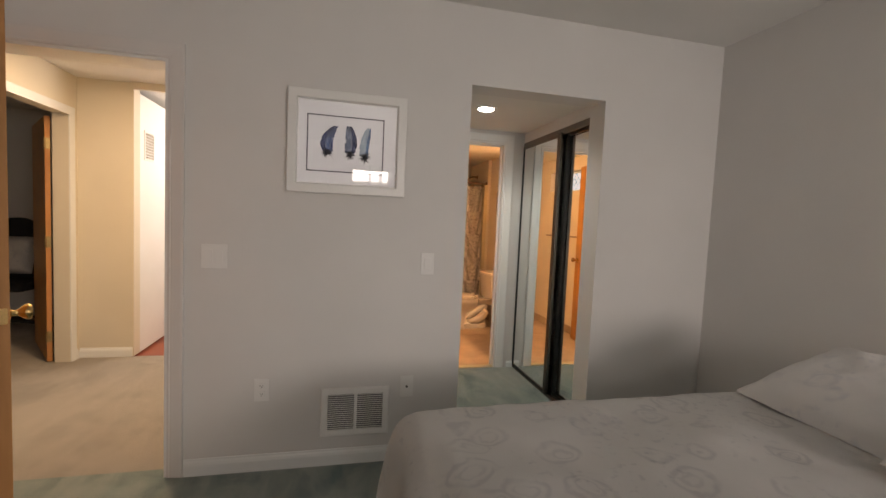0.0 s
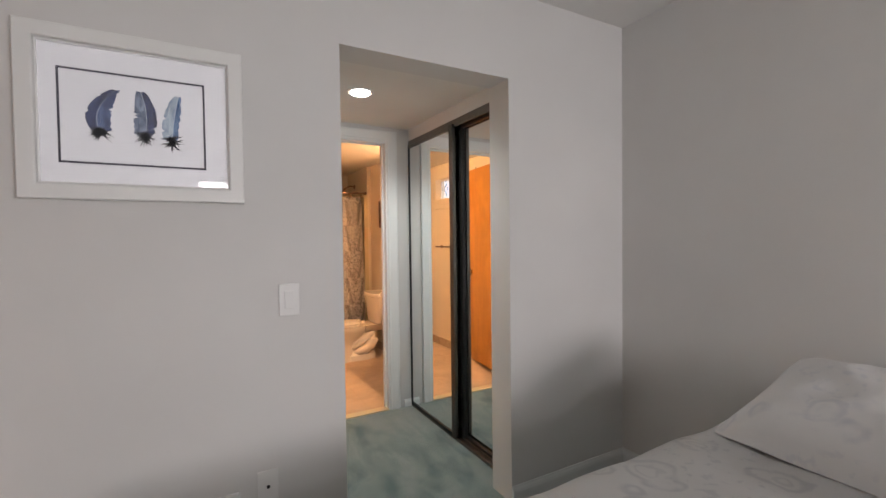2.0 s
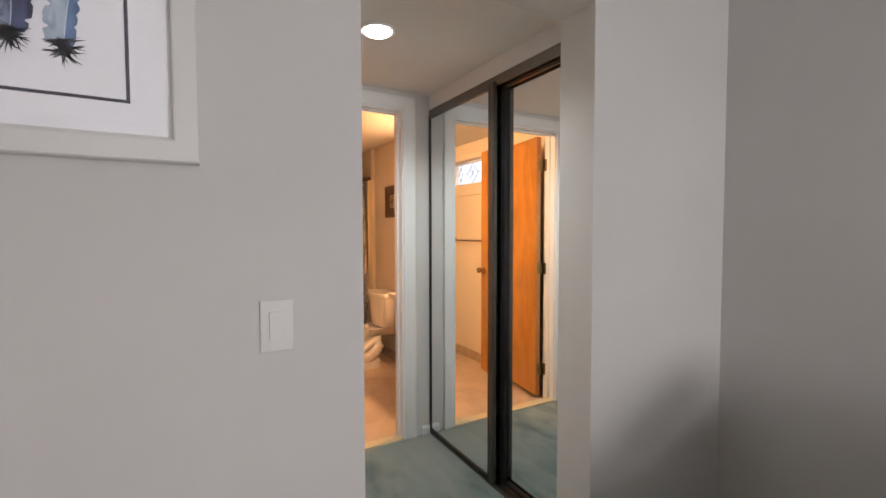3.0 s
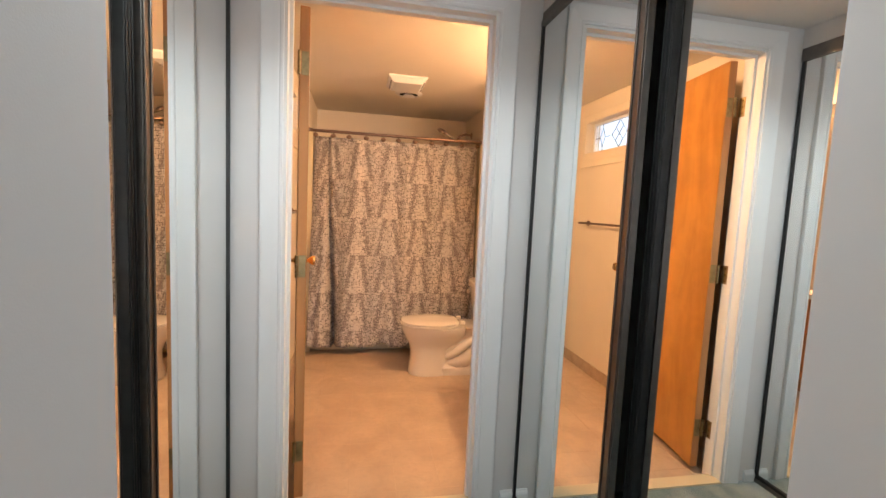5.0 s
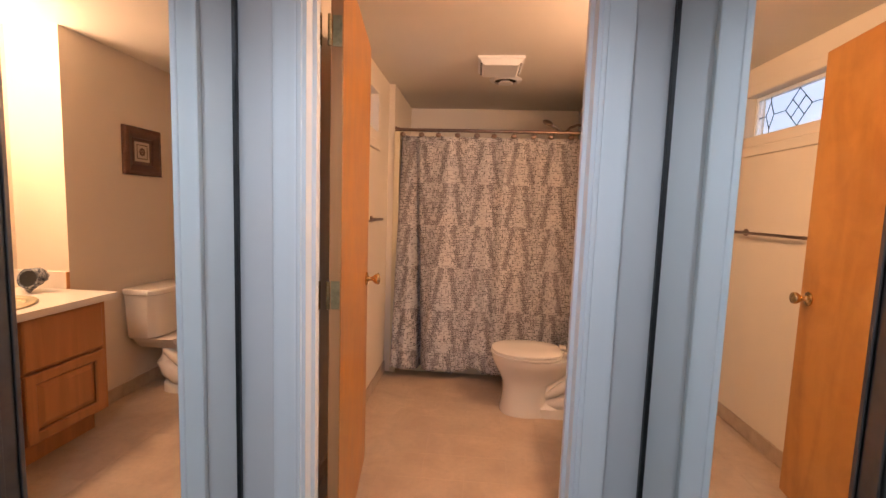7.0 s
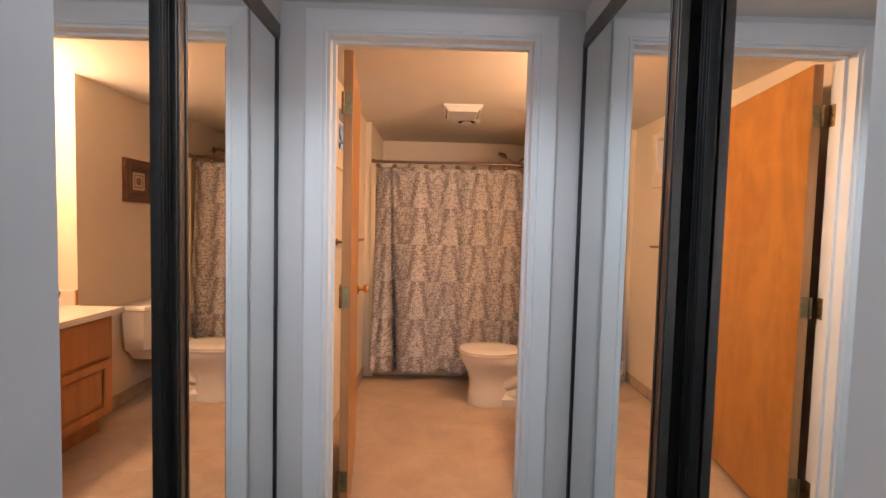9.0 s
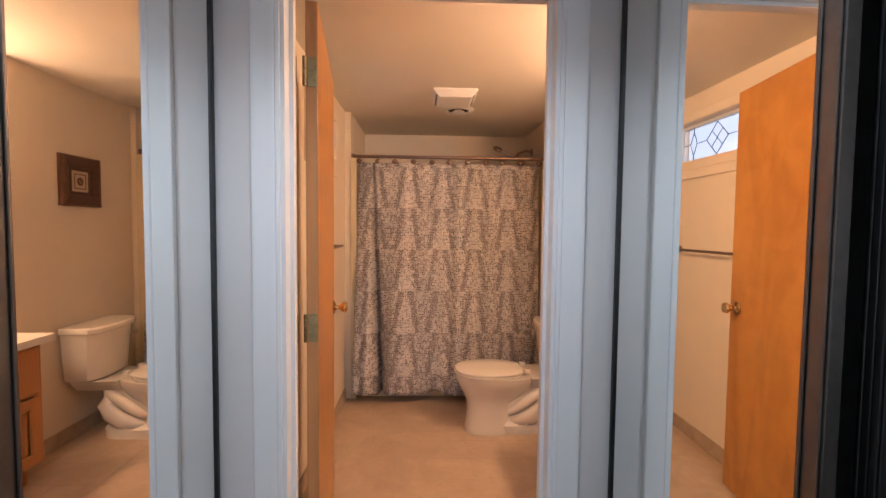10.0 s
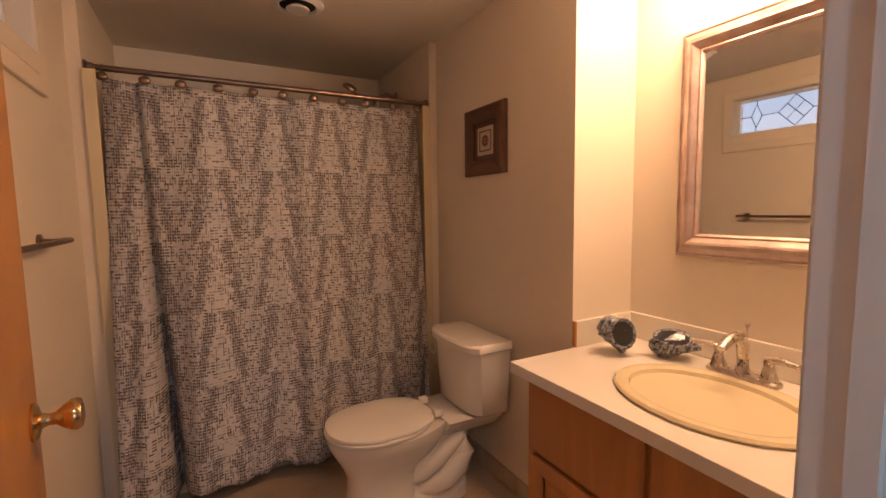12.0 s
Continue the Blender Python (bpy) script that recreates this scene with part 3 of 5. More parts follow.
# ---- mirrored closet doors ----
def closet(name, side, x, y0, y1, mid, FARD, NEARD):
    """side: the way the mirrors face (-1 or 1); x: the track's face. Two by-pass doors; the far one runs in front."""
    c = thing(name, "pair of tall mirrored sliding closet doors in dark bronze aluminium frames", "sliding doors", (x, (y0 + y1) / 2, 0))
    def bx(rows, nm, mat, label="", parent=c, bev=0.0012):
        bm = bmesh.new()
        for d0, d1, a, b, z0, z1 in rows:
            box(bm, x - side * d0, x - side * d1, a, b, z0, z1, bev, 1)
        return part(nm, bm, mat, parent, label)
    bx([(-0.002, 0.004, y0, y1, TRK - 0.052, TRK - 0.001), (0.004, 0.09, y0, y1, TRK - 0.006, TRK - 0.001), (0.036, 0.040, y0, y1, TRK - 0.05, TRK - 0.006), (0.078, 0.082, y0, y1, TRK - 0.05, TRK - 0.006)], "top_track", M_ALU, "bronze aluminium head track")
    bx([(-0.006, 0.085, y0, y1, 0.0, 0.006), (-0.006, -0.002, y0, y1, 0.004, 0.020), (0.034, 0.039, y0, y1, 0.004, 0.020), (0.078, 0.082, y0, y1, 0.004, 0.020)], "floor_track", M_ALU, "scuffed bronze floor track")
    for nm, d, a, b in (("door_panel", FARD, mid, y1 - 0.003), ("door_panel", NEARD, y0 + 0.004, mid + 0.006)):
        m = bx([(d, d + 0.004, a + 0.02, b - 0.012, 0.03, TRK - 0.04)], nm, M_MIRROR, "tall silvered mirror", bev=0.0)
        # wide meeting stile with fluted face, slim outer stile
        if d == FARD:
            rows = [(d - 0.014, d + 0.008, a, a + 0.045, 0.015, TRK - 0.03), (d - 0.018, d - 0.014, a + 0.004, a + 0.012, 0.015, TRK - 0.03), (d - 0.018, d - 0.014, a + 0.034, a + 0.041, 0.015, TRK - 0.03)]
            bx(rows, "stile", M_ALU, "fluted bronze meeting stile", m)
            bx([(d - 0.006, d + 0.008, b - 0.014, b, 0.015, TRK - 0.03)], "stile", M_ALUDARK, "", m)
        else:
            # the dark colour holds the shade of the gap and recessed stile
            rows = [(d - 0.011, d + 0.008, b - 0.036, b, 0.015, TRK - 0.03), (d - 0.015, d - 0.011, b - 0.034, b - 0.029, 0.015, TRK - 0.03), (d - 0.014, d - 0.011, b - 0.021, b - 0.016, 0.015, TRK - 0.03), (d - 0.014, d - 0.011, b - 0.009, b - 0.004, 0.015, TRK - 0.03)]
            bx(rows, "stile", M_ALUDARK, "fluted meeting stile, coloured dark for its shaded recess", m)
            bx([(d - 0.006, d + 0.008, a, a + 0.02, 0.015, TRK - 0.03)], "stile", M_ALUDARK, "", m)
        bx([(d - 0.008, d + 0.008, a, b, 0.012, 0.034)], "rail", M_ALUDARK, "", m)
        bx([(d - 0.008, d + 0.008, a, b, TRK - 0.058, TRK - 0.035)], "rail", M_ALU, "", m)
    return c


closet("mirrored_closet_doors", -1, CR, Y0 + T + .002, YF - .002, 4.492, .000, .048)
closet("mirrored_closet_doors", 1, CL, Y0 + T + .002, YF - .002, 4.522, .007, .022)


# ---- ceiling lamp of the passage ----
dl = thing("recessed_downlight", "small round recessed ceiling light, switched on", "ceiling light", (2.07, 4.50, HV))
bm = bmesh.new()
o = Matrix.Translation((2.07, 4.50, HV))
lathe(bm, [(0.078, -0.001), (0.078, -0.004), (0.070, -0.009), (0.060, -0.007), (0.060, -0.001)], o, 36)
part("trim_ring", bm, M_PLASTIC, dl, "white trim ring", smooth=True)
bm = bmesh.new()
lathe(bm, [(0.058, -0.008), (0.050, -0.016), (0.025, -0.019)], o, 32)
bulb = part("lens", bm, M_DISC, dl, "glowing frosted lens", smooth=True)


# ---- picture of feathers ----
def feather(parent, cx, cz, h, wl, wr, bend, lean, tone, y):
    """A flat painted feather: curved spine, two ragged vanes with split tips, splayed fluff and a quill."""
    rnd = random.Random(int(cx * 1000))
    def spine(t):
        return cx + bend * (1 - (2 * t - 1) ** 2) + lean * (t - 0.5), cz - h / 2 + h * t
    for s, wide, mat in ((-1, wl, tone[0]), (1, wr, tone[1])):
        bm = bmesh.new()
        n = 26
        last = None
        for k in range(n + 1):
            t = 0.10 + 0.90 * k / n
            x, z = spine(t)
            full = math.sin(math.pi * min(1.0, 0.16 + t * 0.80)) ** 0.55
            w = wide * full * (0.90 + 0.14 * rnd.random()) * (0.72 if rnd.random() < 0.09 else 1.0)
            lift = 0.010 * (1 - 0.6 * t)
            pair = bm.verts.new((x, y, z)), bm.verts.new((x + s * w, y, min(z + lift, cz + h / 2 + 0.002)))
            if last:
                bm.faces.new((last[0], pair[0], pair[1], last[1]))
            last = pair
        part("vane", bm, mat, parent)
    bm = bmesh.new()
    pts = [spine(k / 12) for k in range(13)]
    for (xa, za), (xb, zb) in zip(pts, pts[1:]):
        bm.faces.new([bm.verts.new(p) for p in ((xa - .0007, y - .0003, za), (xa + .0007, y - .0003, za), (xb + .0005, y - .0003, zb), (xb - .0005, y - .0003, zb))])
    part("spine_line", bm, M_PALE, parent, "thin pale spine")
    bm = bmesh.new()
    x0, z0 = spine(0.10)
    for k in range(70):
        a = radians(rnd.choice((-12, 192)) + 75 * (rnd.random() - 0.5)) if k % 3 else radians(210 + 120 * rnd.random())
        z = z0 + 0.026 * (rnd.random() - 0.3)
        p = Vector((x0 + 0.012 * (rnd.random() - 0.5), y - 0.0005, z))
        q = p + Vector((math.cos(a), 0, math.sin(a))) * (0.012 + 0.024 * rnd.random())
        side = Vector((-math.sin(a), 0, math.cos(a))) * 0.0022
        bm.faces.new([bm.verts.new(v) for v in (p - side, p + side, q)])
    x1, z1 = spine(-0.12)
    bm.faces.new([bm.verts.new(v) for v in ((x0 - .0015, y - .0006, z0), (x0 + .0015, y - .0006, z0), (x1 - bend * .5, y - .0006, z1))])
    part("fluff", bm, M_INK, parent)


def ink_mat(name, a, b):
    m = Mat(name, a, 0.8)
    m.out(m.mix(m.ramp(m.noise(1, 4, 0.6, m.scaled(60, 60, 22), 1.2), 0.35, 0.68), a, b))
    return m.m


I1, I2, I3, I4 = ink_mat("navy_wash", (0.010, 0.013, 0.035), (0.06, 0.08, 0.18)), ink_mat("blue_wash", (0.025, 0.035, 0.09), (0.10, 0.14, 0.26)), ink_mat("teal_wash", (0.03, 0.07, 0.16), (0.13, 0.22, 0.36)), ink_mat("pale_wash", (0.16, 0.22, 0.30), (0.36, 0.42, 0.47))
I5 = ink_mat("slate_wash", (0.02, 0.03, 0.07), (0.22, 0.27, 0.36))
M_PALE = painted("pale_line", (.45, .50, .56), .8)
PX0, PX1, PZ0, PZ1 = 0.808, 1.397, 1.441, 1.951
pic = thing("framed_feather_picture", "white-framed picture of three dark blue feathers behind glass", "picture", ((PX0 + PX1) / 2, Y0, PZ0))
FWD = 0.045
casing_prof = [(0.0, 0.0), (0.0, 0.031), (0.003, 0.034), (0.040, 0.034), (0.044, 0.032), (0.046, 0.020), (0.050, 0.018), (0.050, 0.0)]


def frame_ring(bm, x0, x1, z0, z1, y, prof, axis="x", s=-1):
    """A mitred picture frame; prof: (inwards from the outer edge, depth)."""
    rings = []
    for cx, cz, dx, dz in ((x0, z0, 1, 1), (x1, z0, -1, 1), (x1, z1, -1, -1), (x0, z1, 1, -1)):
        ring = []
        for w, d in prof:
            a, b = cx + dx * w, cz + dz * w
            ring.append(Vector((a, y + s * d, b)) if axis == "x" else Vector((y + s * d, a, b)))
        rings.append(ring)
    rings.append(rings[0])
    vs = [[bm.verts.new(p) for p in r] for r in rings[:-1]]
    vs.append(vs[0])
    n = len(prof)
    for a, b in zip(vs, vs[1:]):
        for k in range(n):
            bm.faces.new((a[k], a[(k + 1) % n], b[(k + 1) % n], b[k]))
    return bm


bm = frame_ring(bmesh.new(), PX0, PX1, PZ0, PZ1, Y0 - .001, casing_prof)
part("frame", bm, M_PLASTIC, pic, "white moulded frame")
bm = box(bmesh.new(), PX0 + .04, PX1 - .04, Y0 - .012, Y0 - .004, PZ0 + .04, PZ1 - .04)
part("mat_board", bm, M_PAPER, pic, "off-white mat board")
bm = frame_ring(bmesh.new(), 0.899, 1.283, 1.550, 1.834, Y0 - .0125, [(0, 0), (0, 0.0012), (0.006, 0.0012), (0.006, 0)])
part("border", bm, M_INK, pic, "thin black border")
feather(pic, 1.024, 1.706, 0.150, 0.028, 0.036, -0.030, 0.034, (I1, I2), Y0 - .0135)
feather(pic, 1.107, 1.706, 0.158, 0.034, 0.028, 0.012, -0.004, (I5, I1), Y0 - .0135)
feather(pic, 1.197, 1.700, 0.168, 0.032, 0.019, -0.004, 0.022, (I4, I3), Y0 - .0135)
bm = box(bmesh.new(), PX0 + .045, PX1 - .045, Y0 - .0180, Y0 - .0165, PZ0 + .045, PZ1 - .045)
g = part("glazing", bm, M_GLASS, pic, "clear picture glass")
g.visible_shadow = False


# ---- wall plates and return-air grille ----
def plate(name, label, x, z, kind):
    p = thing(name, label, name.replace("_", " "), (x, Y0, z))
    w, h = (0.118 if kind == "double" else 0.072), 0.118
    bm = box(bmesh.new(), x - w / 2, x + w / 2, Y0 - .007, Y0, z - h / 2, z + h / 2, 0.003, 3)
    part("cover_plate", bm, M_PLATE, p, "white plastic cover plate")
    if kind == "switch":
        bm = box(bmesh.new(), x - .017, x + .017, Y0 - .0105, Y0 - .006, z - .033, z + .033, 0.0015, 2)
        part("rocker", bm, M_PLATE, p)
    if kind == "double":
        for dx in (-.023, .023):
            part("rocker", box(bmesh.new(), x + dx - .017, x + dx + .017, Y0 - .0105, Y0 - .006, z - .033, z + .033, 0.0015, 2), M_PLATE, p)
    if kind == "outlet":
        for dz in (.0215, -.0215):
            bm = box(bmesh.new(), x - .017, x + .017, Y0 - .0095, Y0 - .006, z + dz - .0145, z + dz + .0145, 0.004, 3)
            s = part("socket", bm, M_PLATE, p)
            bm = bmesh.new()
            for dx, dd in ((-.0065, 0), (.0065, 0), (0, -.0085)):
                box(bm, x + dx - .0012, x + dx + .0012, Y0 - .0100, Y0 - .0093, z + dz + dd - .003 + .002, z + dz + dd + .005)
            # black pieces on the socket paint the shade in its slots
            part("slot", bm, M_BLACK, s)
    if kind == "cable":
        bm = lathe(bmesh.new(), [(.006, 0), (.006, .006), (.0035, .006)], Matrix.Translation((x, Y0 - .006, z)) @ pose(0, 0, 0, 90), 14)
        part("jack", bm, M_BLACK, p, "small dark cable hole")
    return p


plate("light_switch", "white rocker light switch beside the passage opening", 1.543, 1.090, "switch")
plate("light_switch", "white rocker light switch beside the hall door", 0.480, 1.105, "double")
plate("power_outlet", "white duplex power outlet low on the bedroom wall", 0.709, 0.425, "outlet")
plate("cable_plate", "white cable outlet plate with one small hole", 1.456, 0.412, "cable")

GX0, GX1, GZ0, GZ1 = 1.003, 1.363, 0.155, 0.418
gr = thing("return_air_grille", "white louvred return-air grille low on the bedroom wall", "vent grille", ((GX0 + GX1) / 2, Y0, GZ0))
bm = frame_ring(bmesh.new(), GX0, GX1, GZ0, GZ1, Y0, [(0, 0), (0.002, 0.008), (0.006, 0.011), (0.034, 0.011), (0.036, 0.004), (0.036, 0)])
part("frame", bm, M_PLASTIC, gr, "white sheet-metal frame")
# flat sheet on the wall, coloured as the shade between the slats
bm = box(bmesh.new(), GX0 + .03, GX1 - .03, Y0 - .002, Y0, GZ0 + .03, GZ1 - .03)
part("backing", bm, M_GRILLE, gr)
bm = box(bmesh.new(), (GX0 + GX1) / 2 - .008, (GX0 + GX1) / 2 + .008, Y0 - .011, Y0 - .002, GZ0 + .034, GZ1 - .034)
part("mullion", bm, M_PLASTIC, gr)
slat_me = None
for k in range(17):
    z = GZ0 + .042 + k * (GZ1 - GZ0 - .084) / 16
    for a, b in ((GX0 + .037, (GX0 + GX1) / 2 - .0085), ((GX0 + GX1) / 2 + .0085, GX1 - .037)):
        if slat_me is None:
            bm = bmesh.new()
            loft(bm, [[Vector((x, -.0095, .0018)), Vector((x, -.0088, .0010)), Vector((x, -.0030, .0032)), Vector((x, -.0036, .0040))] for x in (-.5, .5)])
            ob = part("slat", bm, M_PLASTIC, gr)
            slat_me = ob.data
        else:
            ob = new("slat", slat_me)
            ob.parent = gr
            ob.matrix_parent_inverse = gr.matrix_basis.inverted()
        ob.location = ((a + b) / 2, Y0, z)
        ob.scale = (b - a, 1, 1)


# ---- bed ----
BEDX0, BEDX1, BEDY0, BEDY1, BEDZ = 1.27, 3.33, 1.32, 2.885, 0.668
bed = thing("bed", "low bed frame and mattress under the comforter", "bed", ((BEDX0 + BEDX1) / 2, (BEDY0 + BEDY1) / 2, 0))
bm = bmesh.new()
for x in (BEDX0 + .15, BEDX1 - .12):
    for y in (BEDY0 + .15, BEDY1 - .15):
        rod(bm, (x, y, 0), (x, y, .14), .022, 14)
box(bm, BEDX0 + .06, BEDX1, BEDY0 + .05, BEDY1 - .05, .14, .18, .005)
part("frame", bm, M_ALUDARK, bed, "black metal bed frame")
part("box_spring", box(bmesh.new(), BEDX0 + .05, BEDX1, BEDY0 + .04, BEDY1 - .04, .182, .40, .03, 3), M_PILLOW, bed, "cloth-covered box spring", smooth=True)
part("mattress", box(bmesh.new(), BEDX0 + .05, BEDX1, BEDY0 + .04, BEDY1 - .04, .402, .645, .05, 4), M_PILLOW, bed, "thick white mattress", smooth=True)


def comforter():
    bm = bmesh.new()
    nx, ny = 110, 90
    over = 0.42
    lx, ly = BEDX1 - BEDX0, BEDY1 - BEDY0
    grid = []
    for i in range(nx + 1):
        row = []
        for j in range(ny + 1):
            s = -over + (lx + over) * i / nx            # along the bed from the foot
            t = -over + (ly + 2 * over) * j / ny
            ds = max(0.0, -s)
            dt = max(0.0, -t, t - ly)
            d = math.hypot(ds, dt)
            R = 0.11
            drop, outw = 0.0, 0.0
            if d > 0:
                a = min(d / R, math.pi / 2 * 0.93)
                drop = R * (1 - math.cos(a)) + max(0.0, d - R * math.pi / 2 * .93) * 0.985
                outw = R * math.sin(a) + max(0.0, d - R * math.pi / 2 * .93) * 0.13
            sx = max(s, 0) if ds == 0 else -outw * ds / d
            ty = min(max(t, 0), ly)
            if dt:
                ty += (1 if t > ly else -1) * outw * dt / d
            x, y = BEDX0 + .10 + sx - 0.0, BEDY0 + ty
            puff = 0.020 * noise.noise(Vector((x * 3.1, y * 3.3, 0))) + 0.009 * noise.noise(Vector((x * 9, y * 8, 3)))
            z = BEDZ - drop + puff * (1 if d == 0 else 0.6)
            fold = 0.020 * math.sin((s if dt > ds else t) * 17 + 2 * noise.noise(Vector((x, y, 2)))) * min(1, d / over * 1.5)
            if dt > 0:
                y += fold * (1 if t > ly else -1)
            elif ds > 0:
                x -= fold
            crown = 0.03 * (1 - ((y - (BEDY0 + BEDY1) / 2) / (ly / 2)) ** 2) if d == 0 else 0
            z += crown * 0.6
            if d == 0 and s > lx - 0.5:
                z += 0.02
            row.append(bm.verts.new((x if x < BEDX1 + .02 else BEDX1 + .02, y, max(z, .03))))
        grid.append(row)
    for a, b in zip(grid, grid[1:]):
        for j in range(ny):
            bm.faces.new((a[j], a[j + 1], b[j + 1], b[j]))
    ret = bmesh.ops.solidify(bm, geom=bm.faces[:], thickness=0.022)
    return bm


ob = part("comforter", comforter(), M_DUVET, smooth=True)
tagged(ob, "thick pale comforter with a faint scroll pattern on the bed", "comforter")


def pillow(label, x, y, z, lx, ly, h, rx, ry, rz, tag=False):
    bm = bmesh.new()
    n = 34
    top, bot = [], []
    for i in range(n + 1):
        a, b = [], []
        for j in range(n + 1):
            u, v = -1 + 2 * i / n, -1 + 2 * j / n
            fu, fv = min(1, abs(u) / .95), min(1, abs(v) / .96)
            e = (1 - fu ** 3.4) ** 0.55 * (1 - fv ** 4.0) ** 0.55
            pinch = 1 - 0.06 * (1 - abs(u)) * (abs(v) ** 6) - 0.0
            px = u * lx / 2 * (1 - 0.04 * (1 - v * v) * abs(u) ** 6 - 0.035 * (u * v) ** 4)
            py = v * ly / 2 * (1 - 0.04 * (1 - u * u) * abs(v) ** 6 - 0.035 * (u * v) ** 4)
            wr = 0.010 * noise.noise(Vector((px * 11 + x, py * 11 + y, 0))) + 0.003 * noise.noise(Vector((px * 25, py * 25 + y, 3)))
            a.append(bm.verts.new((px, py, h / 2 * e + wr * (0.5 + e) + 0.002)))
            b.append(bm.verts.new((px, py, -h / 2 * e * 0.7 + wr * 0.3 - 0.002)))
        top.append(a)
        bot.append(b)
    for g, s in ((top, 1), (bot, -1)):
        for a, b in zip(g, g[1:]):
            for j in range(n):
                f = (a[j], a[j + 1], b[j + 1], b[j])
                bm.faces.new(f if s < 0 else f[::-1])
    for k in range(n):
        bm.faces.new((top[0][k], top[0][k + 1], bot[0][k + 1], bot[0][k]))
        bm.faces.new((top[n][k + 1], top[n][k], bot[n][k], bot[n][k + 1]))
        bm.faces.new((top[k + 1][0], top[k][0], bot[k][0], bot[k + 1][0]))
        bm.faces.new((top[k][n], top[k + 1][n], bot[k + 1][n], bot[k][n]))
    t = thing("pillow", label, "pillow", (0, 0, 0), "pillows on the bed")
    part("pillow_case", bm, M_PILLOW, t, smooth=True)
    if tag:
        part("care_tag", box(bmesh.new(), -lx / 2 - .035, -lx / 2 + .002, -ly / 2 + .03, -ly / 2 + .07, -.004, -.0025), M_BLACK, t, "small black label")
    t.matrix_basis = pose(x, y, z, rx, ry, rz)
    return t


pillow("large pale scroll-patterned pillow lying at the bed's head", 2.885, 2.46, .775, .54, .82, .17, 0, -19, -4)
pillow("pale scroll-patterned pillow lying in front of a larger one", 2.705, 2.08, .795, .40, .46, .14, 0, -20, 5, True)
pillow("large pale scroll-patterned pillow against the wall beside another", 3.06, 1.60, .80, .48, .74, .18, 0, -22, -3)

# ---- bedroom windows (middle one seen in the picture's glass, outer two added) ----
for k, (a, b) in enumerate(WINDOWS):
    wt = WZ1 if b == 1.85 else 1.78
    w = thing("window", "white double-hung bedroom window; the side ones are added for light", "window", ((a + b) / 2, BB, WZ0), kind="structure")
    bm = frame_ring(bmesh.new(), a, b, WZ0, wt, BB - .09, [(0, 0), (0, .05), (.045, .05), (.045, 0)], "x", 1)
    part("window_frame", bm, M_TRIM, w)
    bm = box(bmesh.new(), a + .046, b - .046, BB - .085, BB - .05, (WZ0 + wt) / 2 - .02, (WZ0 + wt) / 2 + .02, .003)
    part("meeting_rail", bm, M_TRIM, w)
    g = part("pane", box(bmesh.new(), a + .046, b - .046, BB - .072, BB - .069, WZ0 + .046, wt - .046), M_GLASS, w)
    g.visible_shadow = False
    # added bars before the middle lamp, splitting its reflection in the picture glass
    for dx in ((.31, .47) if k == 1 else ()):
        part("muntin", box(bmesh.new(), a + dx - .022, a + dx + .022, BB + .085, BB + .10, 1.85, wt), M_ALUDARK, w)
    casing("trim", a, b, wt, BB, 1, .07, .014, WZ0)
boxes("window_sill", [(a - .08, b + .08, BB, BB + .03, WZ0 - .03, WZ0 - .002) for a, b in WINDOWS], M_TRIM, .003)
boxes("ground", [(-300, 300, -300, BB - T - .01, -.4, -.3), (-300, 300, 8.3, 300, -.4, -.3), (-300, -3.4, BB - T - .01, 8.3, -.4, -.3), (3.8, 300, BB - T - .01, 8.3, -.4, -.3)], M_LEAF)


def tree(x, y, h, seed):
    rnd = random.Random(seed)
    t = thing("tree", "leafy garden tree outside the bedroom windows", "tree", (x, y, -.3), "garden trees")
    bm = bmesh.new()
    tube(bm, [(x, y, -.3), (x + .05, y, h * .3), (x - .04, y + .05, h * .55)], [.11, .085, .05])
    for k in range(7):
        a = k * 2.4
        z = h * (.25 + .05 * k)
        tube(bm, [(x, y, z), (x + .5 * math.cos(a), y + .5 * math.sin(a), z + .4), (x + .9 * math.cos(a), y + .9 * math.sin(a), z + .9)], [.04, .025, .01], 6)
    part("trunk", bm, M_DOOREDGE, t)
    bm = bmesh.new()
    for k in range(2600):
        d = Vector((rnd.gauss(0, 1), rnd.gauss(0, 1), rnd.gauss(0, 1))).normalized() * rnd.random() ** .4
        c = Vector((x + d.x * 1.3, y + d.y * 1.2, h * .6 + d.z * h * .42))
        q = Euler((rnd.random() * 6, rnd.random() * 6, rnd.random() * 6)).to_matrix()
        bm.faces.new([bm.verts.new(c + q @ Vector(p)) for p in ((0, -.09, 0), (.045, 0, .01), (0, .09, 0), (-.045, 0, .01))])
    part("crown", bm, M_LEAF, t)


for k, (x, y, h) in enumerate(((-.9, -5.5, 2.3), (1.4, -6.2, 2.2), (3.6, -5.6, 2.4))):
    tree(x, y, h, k)

# ---- bathroom window ----
bw = thing("leaded_window", "small high leaded-glass window with grey-blue daylight behind it", "window", (BXL, (WY0 + WY1) / 2, WB0), kind="structure")
GXP = BXL - .075
bm = frame_ring(bmesh.new(), WY0, WY1, WB0, WB1, GXP - .02, [(0, 0), (0, .035), (.018, .035), (.018, 0)], "y", 1)
part("window_frame", bm, M_TRIM, bw)
g = part("pane", box(bmesh.new(), GXP - .004, GXP, WY0 + .018, WY1 - .018, WB0 + .018, WB1 - .018), M_GLASS, bw)
g.visible_shadow = False
bm = bmesh.new()
cy, cz, hz = (WY0 + WY1) / 2, (WB0 + WB1) / 2, (WB1 - WB0) / 2 - .018
segs = []
